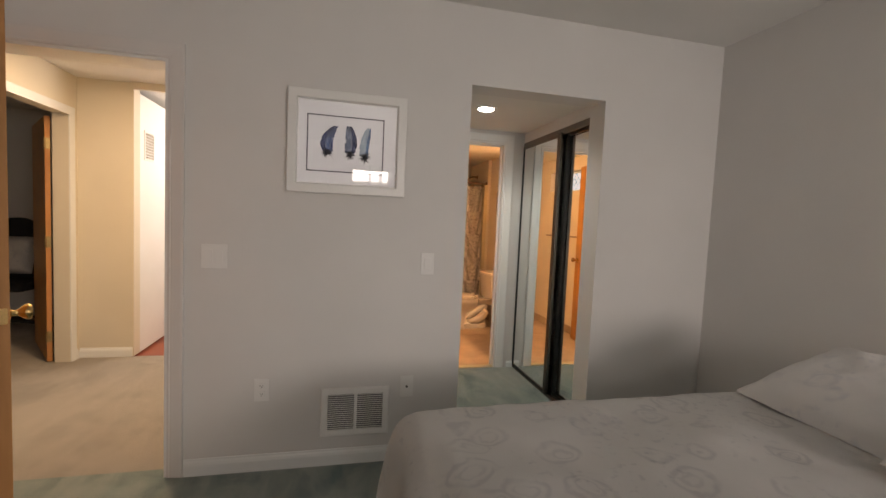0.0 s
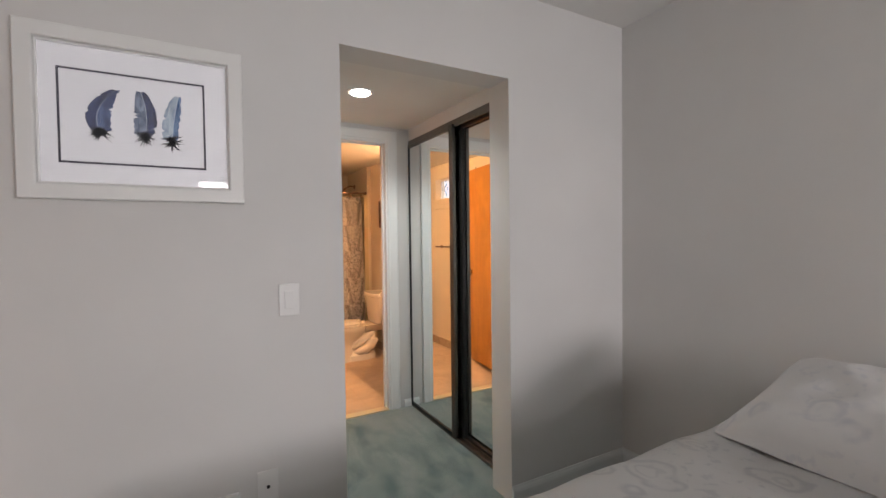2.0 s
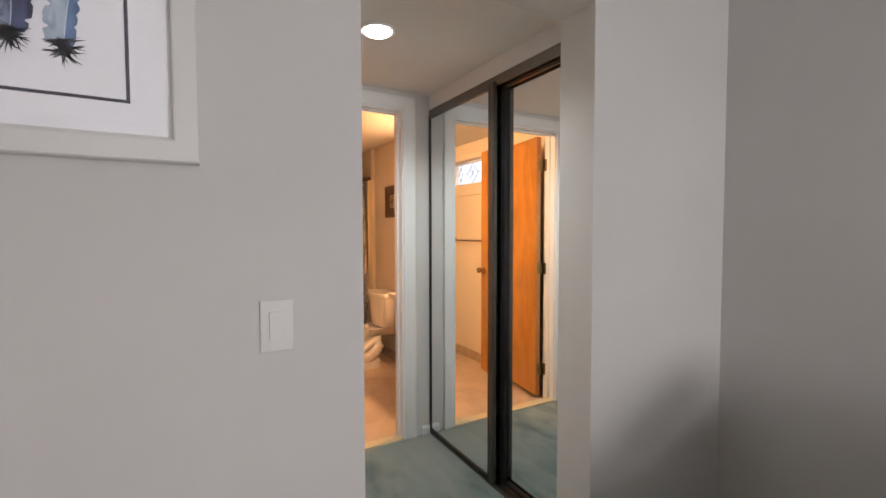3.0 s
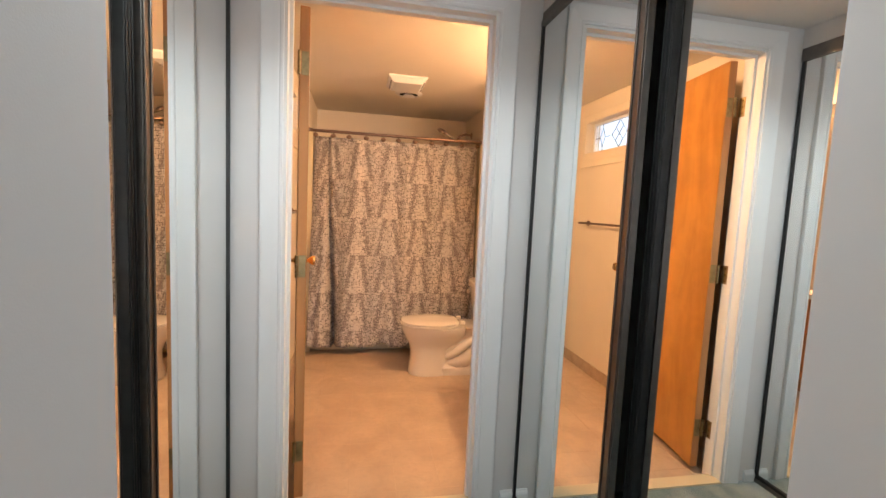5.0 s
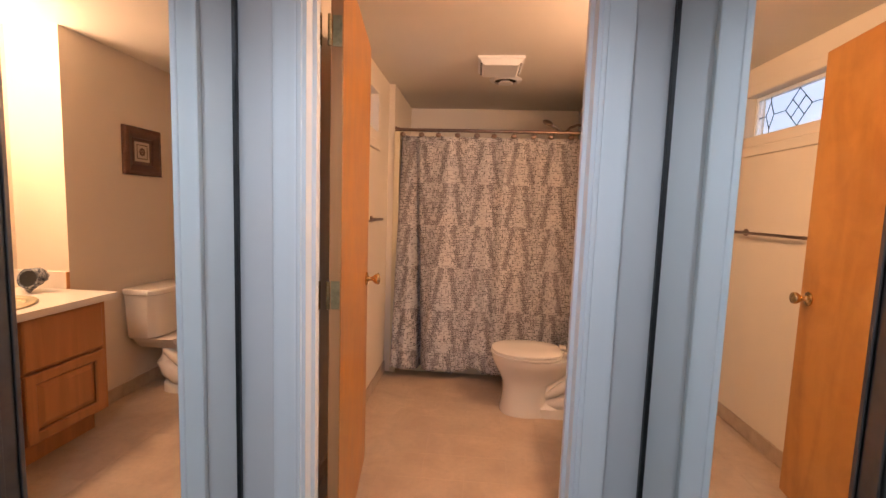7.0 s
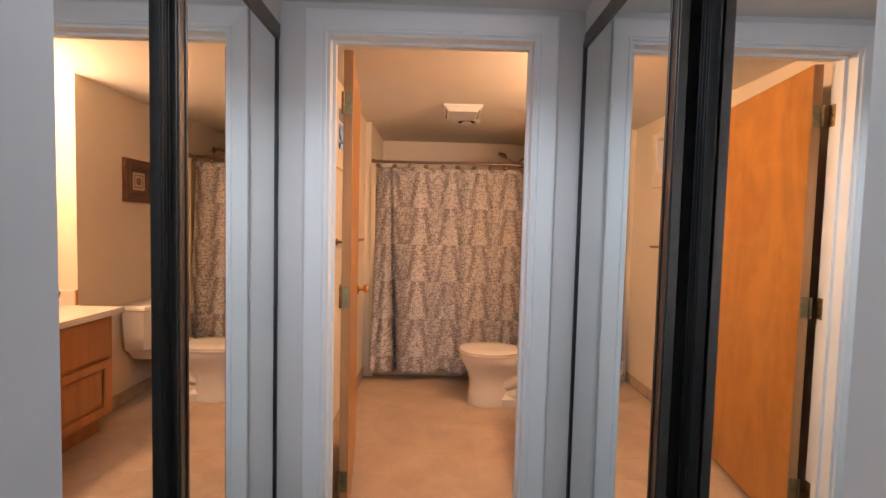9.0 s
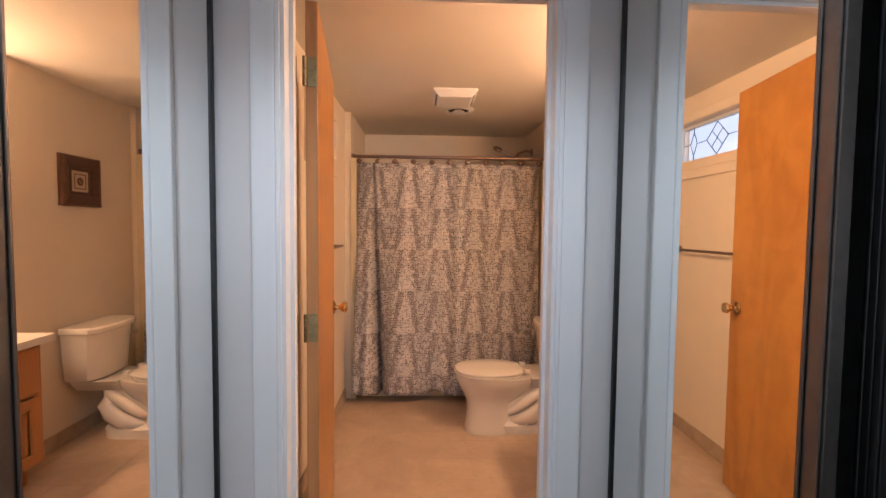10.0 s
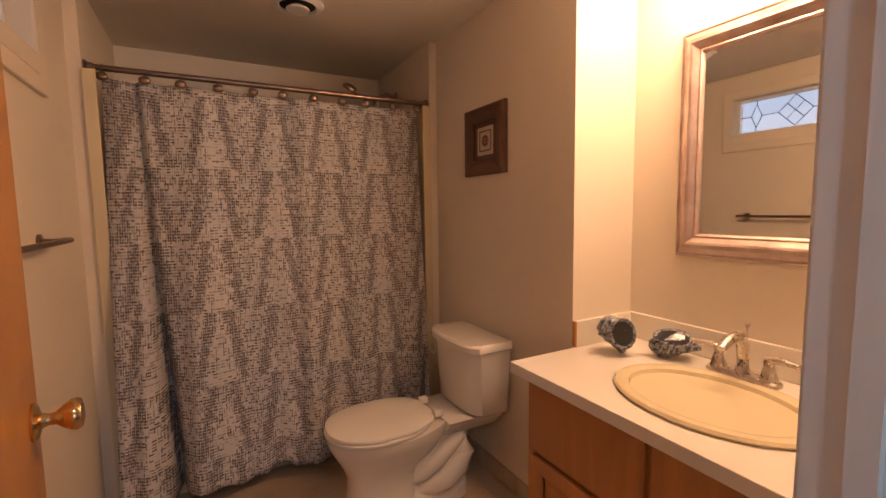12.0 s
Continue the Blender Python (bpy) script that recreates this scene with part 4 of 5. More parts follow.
for s in (-1, 1):
    e = WY1 - .018 if s > 0 else WY0 + .018
    d1, d2 = cy + s * .235, cy + s * .13
    segs += [((e, cz), (d1 + s * .035, cz)), ((d1 + s * .035, cz), (d1, cz + hz * .75)), ((d1, cz + hz * .75), (d1 - s * .035, cz)), ((d1 - s * .035, cz), (d1, cz - hz * .75)), ((d1, cz - hz * .75), (d1 + s * .035, cz)),
             ((d1, cz + hz * .75), (d1, cz + hz)), ((d1, cz - hz * .75), (d1, cz - hz)), ((d1 - s * .035, cz), (cy + s * .10, cz))]
segs += [((cy - .10, cz), (cy, cz + hz * .95)), ((cy, cz + hz * .95), (cy + .10, cz)), ((cy + .10, cz), (cy, cz - hz * .95)), ((cy, cz - hz * .95), (cy - .10, cz)),
         ((cy - .05, cz + hz * .48), (cy + .05, cz - hz * .48)), ((cy + .05, cz + hz * .48), (cy - .05, cz - hz * .48))]
for (a0, b0), (a1, b1) in segs:
    rod(bm, (GXP + .002, a0, b0), (GXP + .002, a1, b1), .0028, 6)
part("leading", bm, M_BLACK, bw, "dark lead cames")
boxes("backdrop_sky", [(BXL - .6, BXL - .59, WY0 - 1.4, WY1 + 1.15, WB0 - .6, WB1 + 1.0)], M_SKYGLOW, kind="structure")
bm = frame_ring(bmesh.new(), WY0 - .06, WY1 + .06, WB0 - .12, WB1 + .06, BXL, [(0, 0), (0, .012), (.004, .015), (.05, .012), (.058, .010), (.058, 0)], "y", 1)
part("trim", bm, M_BATHWALL, kind="structure")
boxes("window_sill", [(BXL, BXL + .013, WY0 - .002, WY1 + .002, WB0 - .062, WB0 - .002)], M_BATHWALL)

# ---- towel bar ----
tb = thing("towel_bar", "dark bronze square-ended towel bar on the bathroom wall", "towel bar", (BXL, 6.5, 1.2))
for y in (6.25, 6.82):
    bm = bmesh.new()
    rod(bm, (BXL, y, 1.205), (BXL + .008, y, 1.205), .022, 20)
    tube(bm, [(BXL + .008, y, 1.205), (BXL + .04, y, 1.205), (BXL + .068, y, 1.205)], [.009, .007, .010], 12)
    part("post", bm, M_BRONZE, tb, smooth=True)
part("bar", rod(bmesh.new(), (BXL + .068, 6.22, 1.205), (BXL + .068, 6.86, 1.205), .0085, 16), M_BRONZE, tb, smooth=True)

# ---- tub, curtain rod and curtain ----
TX0, TX1, RY, RZ = 1.545, 3.085, 7.385, 1.882
tub = thing("bathtub", "yellowed bone-coloured fibreglass bathtub with its surround", "bathtub", ((TX0 + TX1) / 2, 7.7, 0))
bm = bmesh.new()
cx, cyy = (TX0 + TX1) / 2, (7.38 + BY1) / 2
A, B = (TX1 - TX0) / 2 - .003, (BY1 - 7.38) / 2 - .003


def rect(ax, by, z, p=5.0, n=48, ox=0, oy=0):
    out = []
    for k in range(n):
        a = 2 * math.pi * k / n + math.pi / n
        c, s = math.cos(a), math.sin(a)
        r = (abs(c) ** p + abs(s) ** p) ** (-1 / p)
        out.append(Vector((cx + ox + ax * r * c, cyy + oy + by * r * s, z)))
    return out


loft(bm, [rect(A, B, FB, 40), rect(A, B, .36, 40), rect(A - .004, B - .004, .375, 40), rect(A - .07, B - .08, .378), rect(A - .085, B - .10, .36), rect(A - .14, B - .15, .15), rect(A - .22, B - .2, .09)])
part("basin", bm, M_TUB, tub, smooth=True)
for row in [(TX0 + .001, TX0 + .030, 7.34, BY1 - .03, .376, 1.86), (TX1 - .030, TX1 - .001, 7.34, BY1 - .03, .376, 1.86), (TX0 + .001, TX1 - .001, BY1 - .03, BY1 - .001, .376, 1.86)]:
    boxes("surround_panel", [row], M_TUB, .004, tub, kind="")
for a, b in ((TX0 + .001, TX0 + .045), (TX1 - .050, TX1 - .001)):
    boxes("flange", [(a, b, 7.325, 7.339, FB, 1.86)], M_TUB, .003, tub, kind="")

cr = thing("curtain_rod", "dark bronze shower curtain rod with round end flanges", "curtain rod", ((TX0 + TX1) / 2, RY, RZ))
part("tube", rod(bmesh.new(), (TX0 + .01, RY, RZ), (TX1 - .01, RY, RZ), .0125, 20), M_BRONZE, cr, smooth=True)
for x, s in ((TX0, 1), (TX1, -1)):
    bm = lathe(bmesh.new(), [(.026, 0), (.026, .006), (.019, .012), (.017, .030), (.014, .032)], Matrix.Translation((x, RY, RZ)) @ pose(0, 0, 0, 0, 90 * s, 0), 24)
    part("end_flange", bm, M_BRONZE, cr, smooth=True)


def curtain():
    bm = bmesh.new()
    uv = bm.loops.layers.uv.new("UVMap")
    nu, nv = 420, 60
    x0, x1, zt, zb = TX0 + .055, TX1 - .065, RZ - .042, .055
    grid = []
    for i in range(nu + 1):
        u = i / nu
        row = []
        for j in range(nv + 1):
            v = j / nv           # 0 top, 1 bottom
            z = zt + (zb - zt) * v
            hooks = u * 10.0
            top = 0.012 * math.cos(2 * math.pi * hooks)
            big = 0.020 * math.sin(u * 27 + 1.2 * math.sin(u * 9)) + 0.011 * math.sin(u * 55 + 2 * math.sin(u * 13) + v)
            deep = -0.13 * math.exp(-((u - .075 - .075 * v) / .013) ** 2) + .035 * math.exp(-((u - .075 - .01 * v) / .03) ** 2) + .03 * math.exp(-((u - .20) / .03) ** 2)
            y = RY - .012 - .16 * v ** 1.3 + top * (1 - v) ** 2 - big * (.25 + .75 * v) * 1.15 - deep * (.35 + .65 * v) * .9
            tilt = -.035 * v * (1 - u) + (.0 if u < .8 else -.015 * v)
            x = x0 + (x1 - x0) * u + tilt + .008 * math.sin(u * 40 + 2 * v) * v
            sag = -0.010 * (0.5 - 0.5 * math.cos(2 * math.pi * hooks)) * (1 - v) ** 8
            hem = (.012 * math.sin(u * 33) + .008 * math.sin(u * 71 + 1)) * v ** 12
            row.append((bm.verts.new((x, y, z + sag + hem)), u * 1.70, z))
        grid.append(row)
    for a, b in zip(grid, grid[1:]):
        for j in range(nv):
            q = (a[j], b[j], b[j + 1], a[j + 1])
            f = bm.faces.new([k[0] for k in q])
            for lp, k in zip(f.loops, q):
                lp[uv].uv = (k[1], k[2])
    return bm


sc = thing("shower_curtain", "grey and taupe printed fabric shower curtain, drawn closed", "shower curtain", ((TX0 + TX1) / 2, RY, .05))
bm = curtain()
part("cloth", bm, M_CURTAIN, sc, "printed cloth with loose folds", smooth=True)
md = scene.objects["cloth"].modifiers.new("thick", "SOLIDIFY")
md.thickness = .0015
for k in range(11):
    x = TX0 + .06 + (TX1 - TX0 - .135) * k / 10 + .006 * math.sin(k * 2.1)
    bm = bmesh.new()
    tube(bm, [(x, RY - .019 * math.sin(a), RZ - .012 + .026 * math.cos(a)) for a in [2 * math.pi * q / 18 for q in range(19)]], .0022, 6)
    bmesh.ops.create_uvsphere(bm, u_segments=14, v_segments=8, radius=.021, matrix=Matrix.Translation((x, RY - .030, RZ - .040)) @ Matrix.Diagonal((1.1, .55, .85, 1)))
    part("curtain_hook", bm, M_BRONZE, sc, "dark bronze roller hook", smooth=True)

sh = thing("hand_shower", "dark bronze hand-shower head on its wall arm", "shower head", (TX1 - .03, 7.75, 1.98))
part("arm", tube(bmesh.new(), [(TX1 - .03, 7.75, 2.0), (TX1 - .09, 7.75, 2.01), (TX1 - .15, 7.75, 1.985), (TX1 - .19, 7.75, 1.94)], .011, 12), M_BRONZE, sh, smooth=True)
part("flange", lathe(bmesh.new(), [(.032, 0), (.03, .006), (.013, .012)], Matrix.Translation((TX1 - .031, 7.75, 2.0)) @ pose(0, 0, 0, 0, -90), 20), M_BRONZE, sh, smooth=True)
part("handle", tube(bmesh.new(), [(TX1 - .17, 7.75, 1.93), (TX1 - .25, 7.745, 1.975), (TX1 - .31, 7.74, 2.01)], [.012, .013, .016], 12), M_NICKEL, sh, smooth=True)
part("spray_face", lathe(bmesh.new(), [(.02, .02), (.042, .010), (.046, -.004), (.040, -.012), (.012, -.013)], Matrix.Translation((TX1 - .335, 7.735, 2.02)) @ pose(0, 0, 0, 25, 20, 0), 24), M_BRONZE, sh, smooth=True)

# ---- ceiling fan cover and air diffuser ----
ef = thing("exhaust_fan", "square white bathroom exhaust-fan cover with sloped sides", "exhaust fan", (2.28, 6.76, HBATH))
bm = bmesh.new()
fx0, fx1, fy0, fy1 = 2.165, 2.445, 6.70, 7.02
loft(bm, [[Vector((x, y, z)) for x, y in ((a0, b0), (a1, b0), (a1, b1), (a0, b1))] for a0, a1, b0, b1, z in
          ((fx0, fx1, fy0, fy1, HBATH - .001), (fx0, fx1, fy0, fy1, HBATH - .014), (fx0 + .012, fx1 - .012, fy0 + .012, fy1 - .012, HBATH - .020), (fx0 + .035, fx1 - .035, fy0 + .035, fy1 - .035, HBATH - .045), (fx0 + .038, fx1 - .038, fy0 + .038, fy1 - .038, HBATH - .047))])
part("cover", bm, M_PLASTIC, ef, "white plastic cover")
# solid grey pieces that paint the shade of the slots
for k in range(7):
    t = k / 6
    for s in (-1, 1):
        y = fy0 + .05 + t * (fy1 - fy0 - .10)
        x = (fx0 + fx1) / 2 + s * ((fx1 - fx0) / 2 - .022)
        part("slot", box(bmesh.new(), x - .008, x + .008, y - .006, y + .006, HBATH - .036, HBATH - .031), M_GRILLE, ef)
ad = thing("ceiling_air_diffuser", "small round white ceiling air diffuser with a dark ring gap", "vent", (2.36, 7.20, HBATH))
o = Matrix.Translation((2.36, 7.20, HBATH))
part("outer_ring", lathe(bmesh.new(), [(.115, -.001), (.112, -.007), (.085, -.018), (.082, -.016), (.080, -.002)], o, 36), M_PLASTIC, ad, smooth=True)
# solid black disc, painting the shade between ring and cone
part("gap", lathe(bmesh.new(), [(.079, -.002), (.079, -.006), (.01, -.006)], o, 30), M_BLACK, ad)
part("centre_cone", lathe(bmesh.new(), [(.030, -.007), (.052, -.024), (.048, -.028), (.012, -.030)], o, 30), M_PLASTIC, ad, smooth=True)


# ---- toilet ----
def toilet(cy, xw):
    """Backed on the wall at x = xw, bowl towards -x."""
    t = thing("toilet", "almond-coloured two-piece toilet with its lid closed", "toilet", (xw - .4, cy, 0))

    def oval(xf, xb, w, z, p=2.2, n=36, tail=1.0):
        c, a = (xf + xb) / 2, (xb - xf) / 2
        out = []
        for k in range(n):
            th = 2 * math.pi * k / n
            co, si = math.cos(th), math.sin(th)
            x = c + a * math.copysign(abs(co) ** (2 / p), co)
            y = w / 2 * math.copysign(abs(si) ** (2 / p), si) * (1 - (1 - tail) * max(0, co))
            out.append(Vector((x, cy + y, z)))
        return out
    tip = xw - .805
    bm = bmesh.new()
    loft(bm, [oval(tip + .072, tip + .395, .272, 0, 2.5), oval(tip + .070, tip + .395, .276, .018, 2.5), oval(tip + .076, tip + .390, .264, .035, 2.5),
              oval(tip + .088, tip + .378, .236, .13, 2.5), oval(tip + .084, tip + .390, .232, .195, 2.4), oval(tip + .062, xw - .30, .262, .245, 2.3, tail=.75),
              oval(tip + .022, xw - .24, .34, .315, 2.2, tail=.75), oval(tip + .008, xw - .24, .362, .35, 2.2, tail=.8), oval(tip + .006, xw - .24, .365, .372, 2.2, tail=.8)])
    part("bowl", bm, M_TOILET, t, smooth=True)
    bm = bmesh.new()
    # wide foot with a flat flange, slim web, and the cast pipe standing out of both flanks
    loft(bm, [oval(tip + .24, xw - .165, .246, .0, 3.4, tail=.94), oval(tip + .24, xw - .165, .244, .056, 3.4, tail=.94), oval(tip + .26, xw - .175, .222, .068, 3.0), oval(tip + .26, xw - .17, .175, .095, 2.8),
              oval(tip + .30, xw - .15, .160, .20, 2.8), oval(tip + .34, xw - .14, .165, .29, 2.8), oval(tip + .38, xw - .15, .19, .360, 2.8)])
    for s in (-1, 1):
        tube(bm, [(tip + .36, cy + s * .070, .125), (tip + .40, cy + s * .085, .150), (tip + .46, cy + s * .092, .195), (tip + .52, cy + s * .088, .240), (tip + .58, cy + s * .075, .275), (tip + .62, cy + s * .05, .285)], [.018, .028, .034, .036, .034, .026], 20)
        tube(bm, [(tip + .37, cy + s * .062, .070), (tip + .43, cy + s * .078, .090), (tip + .50, cy + s * .082, .105), (tip + .565, cy + s * .080, .150), (tip + .600, cy + s * .076, .210), (tip + .590, cy + s * .060, .275)], [.030, .048, .056, .062, .058, .040], 22)
    part("trapway", bm, M_TOILET, t, "moulded trapway bulge", smooth=True)
    bm = bmesh.new()
    loft(bm, [[Vector((x, cy + y, z)) for x, y in ((tip + .50, -wd), (xw - .03, -wd * 1.05), (xw - .03, wd * 1.05), (tip + .50, wd))] for wd, z in ((.09, .30), (.13, .345), (.15, .3775))])
    part("deck", bm, M_TOILET, t)
    part("seat", loft(bmesh.new(), [oval(tip + .004, xw - .34, .362, .374, 2.2), oval(tip, xw - .335, .370, .379, 2.2), oval(tip, xw - .335, .370, .390, 2.2), oval(tip + .006, xw - .34, .358, .393, 2.2)]), M_TOILET, t, smooth=True)
    lid = loft(bmesh.new(), [oval(tip + .008, xw - .335, .356, .3965, 2.3), oval(tip + .004, xw - .325, .364, .401, 2.3), oval(tip + .006, xw - .325, .36, .409, 2.3), oval(tip + .03, xw - .34, .32, .415, 2.3), oval(tip + .16, xw - .42, .14, .4165, 2.3)])
    for v in lid.verts:
        v.co.x = min(v.co.x, xw - .352 - .004 * (v.co.z > .405))
    part("lid", lid, M_TOILET, t, "closed lid with a straight back", smooth=True)
    for s in (-1, 1):
        part("hinge", box(bmesh.new(), xw - .345, xw - .305, cy + s * .075 - .016, cy + s * .075 + .016, .392, .420, .006, 3), M_TOILET, t, smooth=True)
        part("bolt_cap", lathe(bmesh.new(), [(.016, 0), (.015, .012), (.006, .018)], Matrix.Translation((tip + .47, cy + s * .113, .068)), 14), M_TOILET, t, smooth=True)
    # tank, flaring upwards, with a bowed front
    def tk(z, w, d, bow):
        pts = []
        n = 14
        for k in range(n + 1):
            a = -1 + 2 * k / n
            pts.append(Vector((xw - .022 - d - bow * (1 - a * a) + .03 * abs(a) ** 9, cy + a * w / 2, z)))
        pts += [Vector((xw - .022, cy + w / 2, z)), Vector((xw - .022, cy - w / 2, z))]
        return pts
    bm = bmesh.new()
    loft(bm, [tk(.372, .34, .15, .02), tk(.385, .36, .165, .02), tk(.50, .38, .175, .022), tk(.660, .405, .185, .024)])
    part("tank", bm, M_TOILET, t, smooth=True)
    bm = bmesh.new()
    loft(bm, [tk(.661, .420, .195, .024), tk(.665, .430, .200, .025), tk(.690, .430, .200, .025), tk(.700, .418, .192, .024)])
    part("tank_lid", bm, M_TOILET, t, "bow-fronted tank lid", smooth=True)
    bm = bmesh.new()
    rod(bm, (xw - .222, cy + .165, .600), (xw - .236, cy + .165, .600), .012, 16)
    tube(bm, [(xw - .236, cy + .170, .600), (xw - .244, cy + .13, .598), (xw - .244, cy + .095, .594)], [.006, .006, .008], 10)
    part("flush_lever", bm, M_NICKEL, t, "small metal flush lever", smooth=True)

    for ob in t.children:
        for v in ob.data.vertices:
            z = v.co.z
            if ob.name.startswith(("tank", "flush")):
                v.co.z = .3586 + (z - .372) * 1.046 if z < .66 else z
            else:
                v.co.z = FB + z * 1.016


toilet(6.825, BXR)

# ---- vanity ----
CZ = .766
VXF, VY0, VY1 = 2.893, YF + TF + .004, JOG - .035
van = thing("vanity_cabinet", "orange oak vanity cabinet with raised-panel doors", "cabinet", ((VXF + VX) / 2, (VY0 + VY1) / 2, 0))
part("body", box(box(bmesh.new(), VXF + .018, VX - .002, VY0, VY1, .10, CZ - .038), VXF + .08, VX - .002, VY0 + .01, VY1 - .01, FB, .0995), M_CAB, van, "oak carcass with a recessed kick")
bm = bmesh.new()
fr = [(VY0, VY0 + .04, .10, CZ - .038), (VY1 - .045, VY1, .10, CZ - .038), (5.745, 5.787, .10, CZ - .038)]
for a, b, c, d in fr:
    box(bm, VXF, VXF + .018, a, b, c, d)
ys = [VY0 + .04, 5.745, 5.787, VY1 - .045]
for a, b in ((ys[0], ys[1]), (ys[2], ys[3])):
    for c, d in ((.10, .125), (.455, .475), (CZ - .06, CZ - .038)):
        box(bm, VXF, VXF + .018, a, b, c, d)
part("face_frame", bm, M_CAB, van)


def panel(name, y0, y1, z0, z1, raised):
    bm = bmesh.new()
    x = VXF - .001
    if raised:
        frame_ring(bm, y0, y1, z0, z1, x, [(0, 0), (0, .014), (.005, .018), (.048, .018), (.054, .012), (.054, 0)], "y", -1)
        steps = [(.053, .006), (.060, .006), (.085, .014), (.090, .014)]
        rings = [[Vector((x - d, a, b)) for a, b in ((y0 + w, z0 + w), (y1 - w, z0 + w), (y1 - w, z1 - w), (y0 + w, z1 - w))] for w, d in steps]
        loft(bm, rings)
    else:
        steps = [(0, 0), (0, .012), (.008, .018), (.010, .018)]
        loft(bm, [[Vector((x - d, a, b)) for a, b in ((y0 + w, z0 + w), (y1 - w, z0 + w), (y1 - w, z1 - w), (y0 + w, z1 - w))] for w, d in steps])
    return part(name, bm, M_CAB, van)


for a, b in ((ys[0], ys[1]), (ys[2], ys[3])):
    panel("drawer_front", a - .012, b + .012, .468, CZ - .052, False)
    panel("cabinet_door", a - .012, b + .012, .115, .452, True)


def sink_ring(ax, ay, z, n=48):
    return [Vector((3.105 + ax * math.cos(2 * math.pi * k / n), 5.750 + ay * math.sin(2 * math.pi * k / n), z)) for k in range(n)]


# counter with an oval cut-out
bm = bmesh.new()
cx0, cx1, cy0, cy1 = 2.833, VX - .019, YF + TF + .001, JOG - .012
n = 48
rim = []
for k in range(n):
    a = 2 * math.pi * k / n
    c, s = math.cos(a), math.sin(a)
    rx = (cx1 - 3.105) / c if c > 1e-6 else ((cx0 - 3.105) / c if c < -1e-6 else 1e9)
    ry = (cy1 - 5.75) / s if s > 1e-6 else ((cy0 - 5.75) / s if s < -1e-6 else 1e9)
    r = min(rx, ry)
    rim.append((3.105 + r * c, 5.75 + r * s))
corners = [(cx1, cy1), (cx0, cy1), (cx0, cy0), (cx1, cy0)]
for q in corners:
    k = min(range(n), key=lambda i: (rim[i][0] - q[0]) ** 2 + (rim[i][1] - q[1]) ** 2)
    rim[k] = q
hole = [(p.x, p.y) for p in sink_ring(.180, .236, 0)]
loops = [[bm.verts.new((*p, z)) for p in pts] for pts, z in ((hole, CZ - .037), (rim, CZ - .037), (rim, CZ - .001), (hole, CZ - .001))]
for a, b in zip(loops, loops[1:] + loops[:1]):
    for k in range(n):
        bm.faces.new((a[k], a[(k + 1) % n], b[(k + 1) % n], b[k]))
worktop = thing("vanity_countertop", "cream laminate vanity countertop over the oak cabinet", "countertop", ((cx0 + cx1) / 2, (cy0 + cy1) / 2, CZ - .037))
part("top_slab", bm, M_COUNTER, worktop)
part("front_edge", box(bmesh.new(), cx0 - .0022, cx0 - .0002, cy0, cy1, CZ - .037, CZ - .0012, .0006, 1), M_COUNTER, worktop, "laminate front edge band")
bs = thing("backsplash", "low cream laminate backsplash along the vanity wall", "backsplash", (VX, 5.8, CZ))
part("back_strip", box(bmesh.new(), VX - .018, VX - .001, cy0, JOG - .001, CZ, CZ + .098, .002), M_COUNTER, bs)
part("side_strip", box(bmesh.new(), BXR + .005, VX - .0185, JOG - .019, JOG - .001, CZ, CZ + .098, .002), M_COUNTER, bs)
part("edge_trim", box(bmesh.new(), BXR - .002, BXR + .0045, JOG - .019, JOG - .001, CZ + .001, CZ + .098, .001), M_CAB, bs, "bare tan end of the strip")

sink = thing("oval_sink", "bone-coloured oval drop-in sink", "sink", (3.14, 5.75, CZ))
part("basin", loft(bmesh.new(), [sink_ring(.176, .232, CZ - .002), sink_ring(.198, .256, CZ + .001), sink_ring(.202, .262, CZ + .007), sink_ring(.197, .256, CZ + .014), sink_ring(.180, .238, CZ + .0155), sink_ring(.163, .219, CZ + .010),
                                 sink_ring(.150, .206, CZ - .03), sink_ring(.120, .168, CZ - .085), sink_ring(.07, .10, CZ - .125), sink_ring(.025, .025, CZ - .135)]), M_SINK, sink, smooth=True)
part("drain", lathe(bmesh.new(), [(.024, 0), (.024, .003), (.016, .002), (.014, .006)], Matrix.Translation((3.105, 5.750, CZ - .134)), 20), M_NICKEL, sink, smooth=True)

fa = thing("sink_faucet", "brushed nickel two-handle centerset faucet", "faucet", (3.31, 5.77, CZ + .016))
FXc, FYc, FZ = 3.310, 5.775, CZ + .014
bm = bmesh.new()
loft(bm, [[Vector((FXc + a * math.copysign(abs(math.cos(th)) ** .5, math.cos(th)), FYc + b * math.copysign(abs(math.sin(th)) ** .5, math.sin(th)), z)) for th in [2 * math.pi * k / 32 for k in range(32)]] for a, b, z in ((.027, .100, FZ), (.027, .100, FZ + .010), (.022, .094, FZ + .016))])
part("base_plate", bm, M_NICKEL, fa, smooth=True)
for s in (-1, 1):
    y = FYc + s * .068
    bm = lathe(bmesh.new(), [(.025, .012), (.020, .028), (.013, .055), (.014, .072), (.010, .078)], Matrix.Translation((FXc, y, FZ)), 20)
    part("handle_post", bm, M_NICKEL, fa, smooth=True)
    part("lever", tube(bmesh.new(), [(FXc, y - s * .008, FZ + .070), (FXc - .004, y + s * .025, FZ + .078), (FXc - .010, y + s * .075, FZ + .076)], [.011, .010, .007], 12), M_NICKEL, fa, smooth=True)
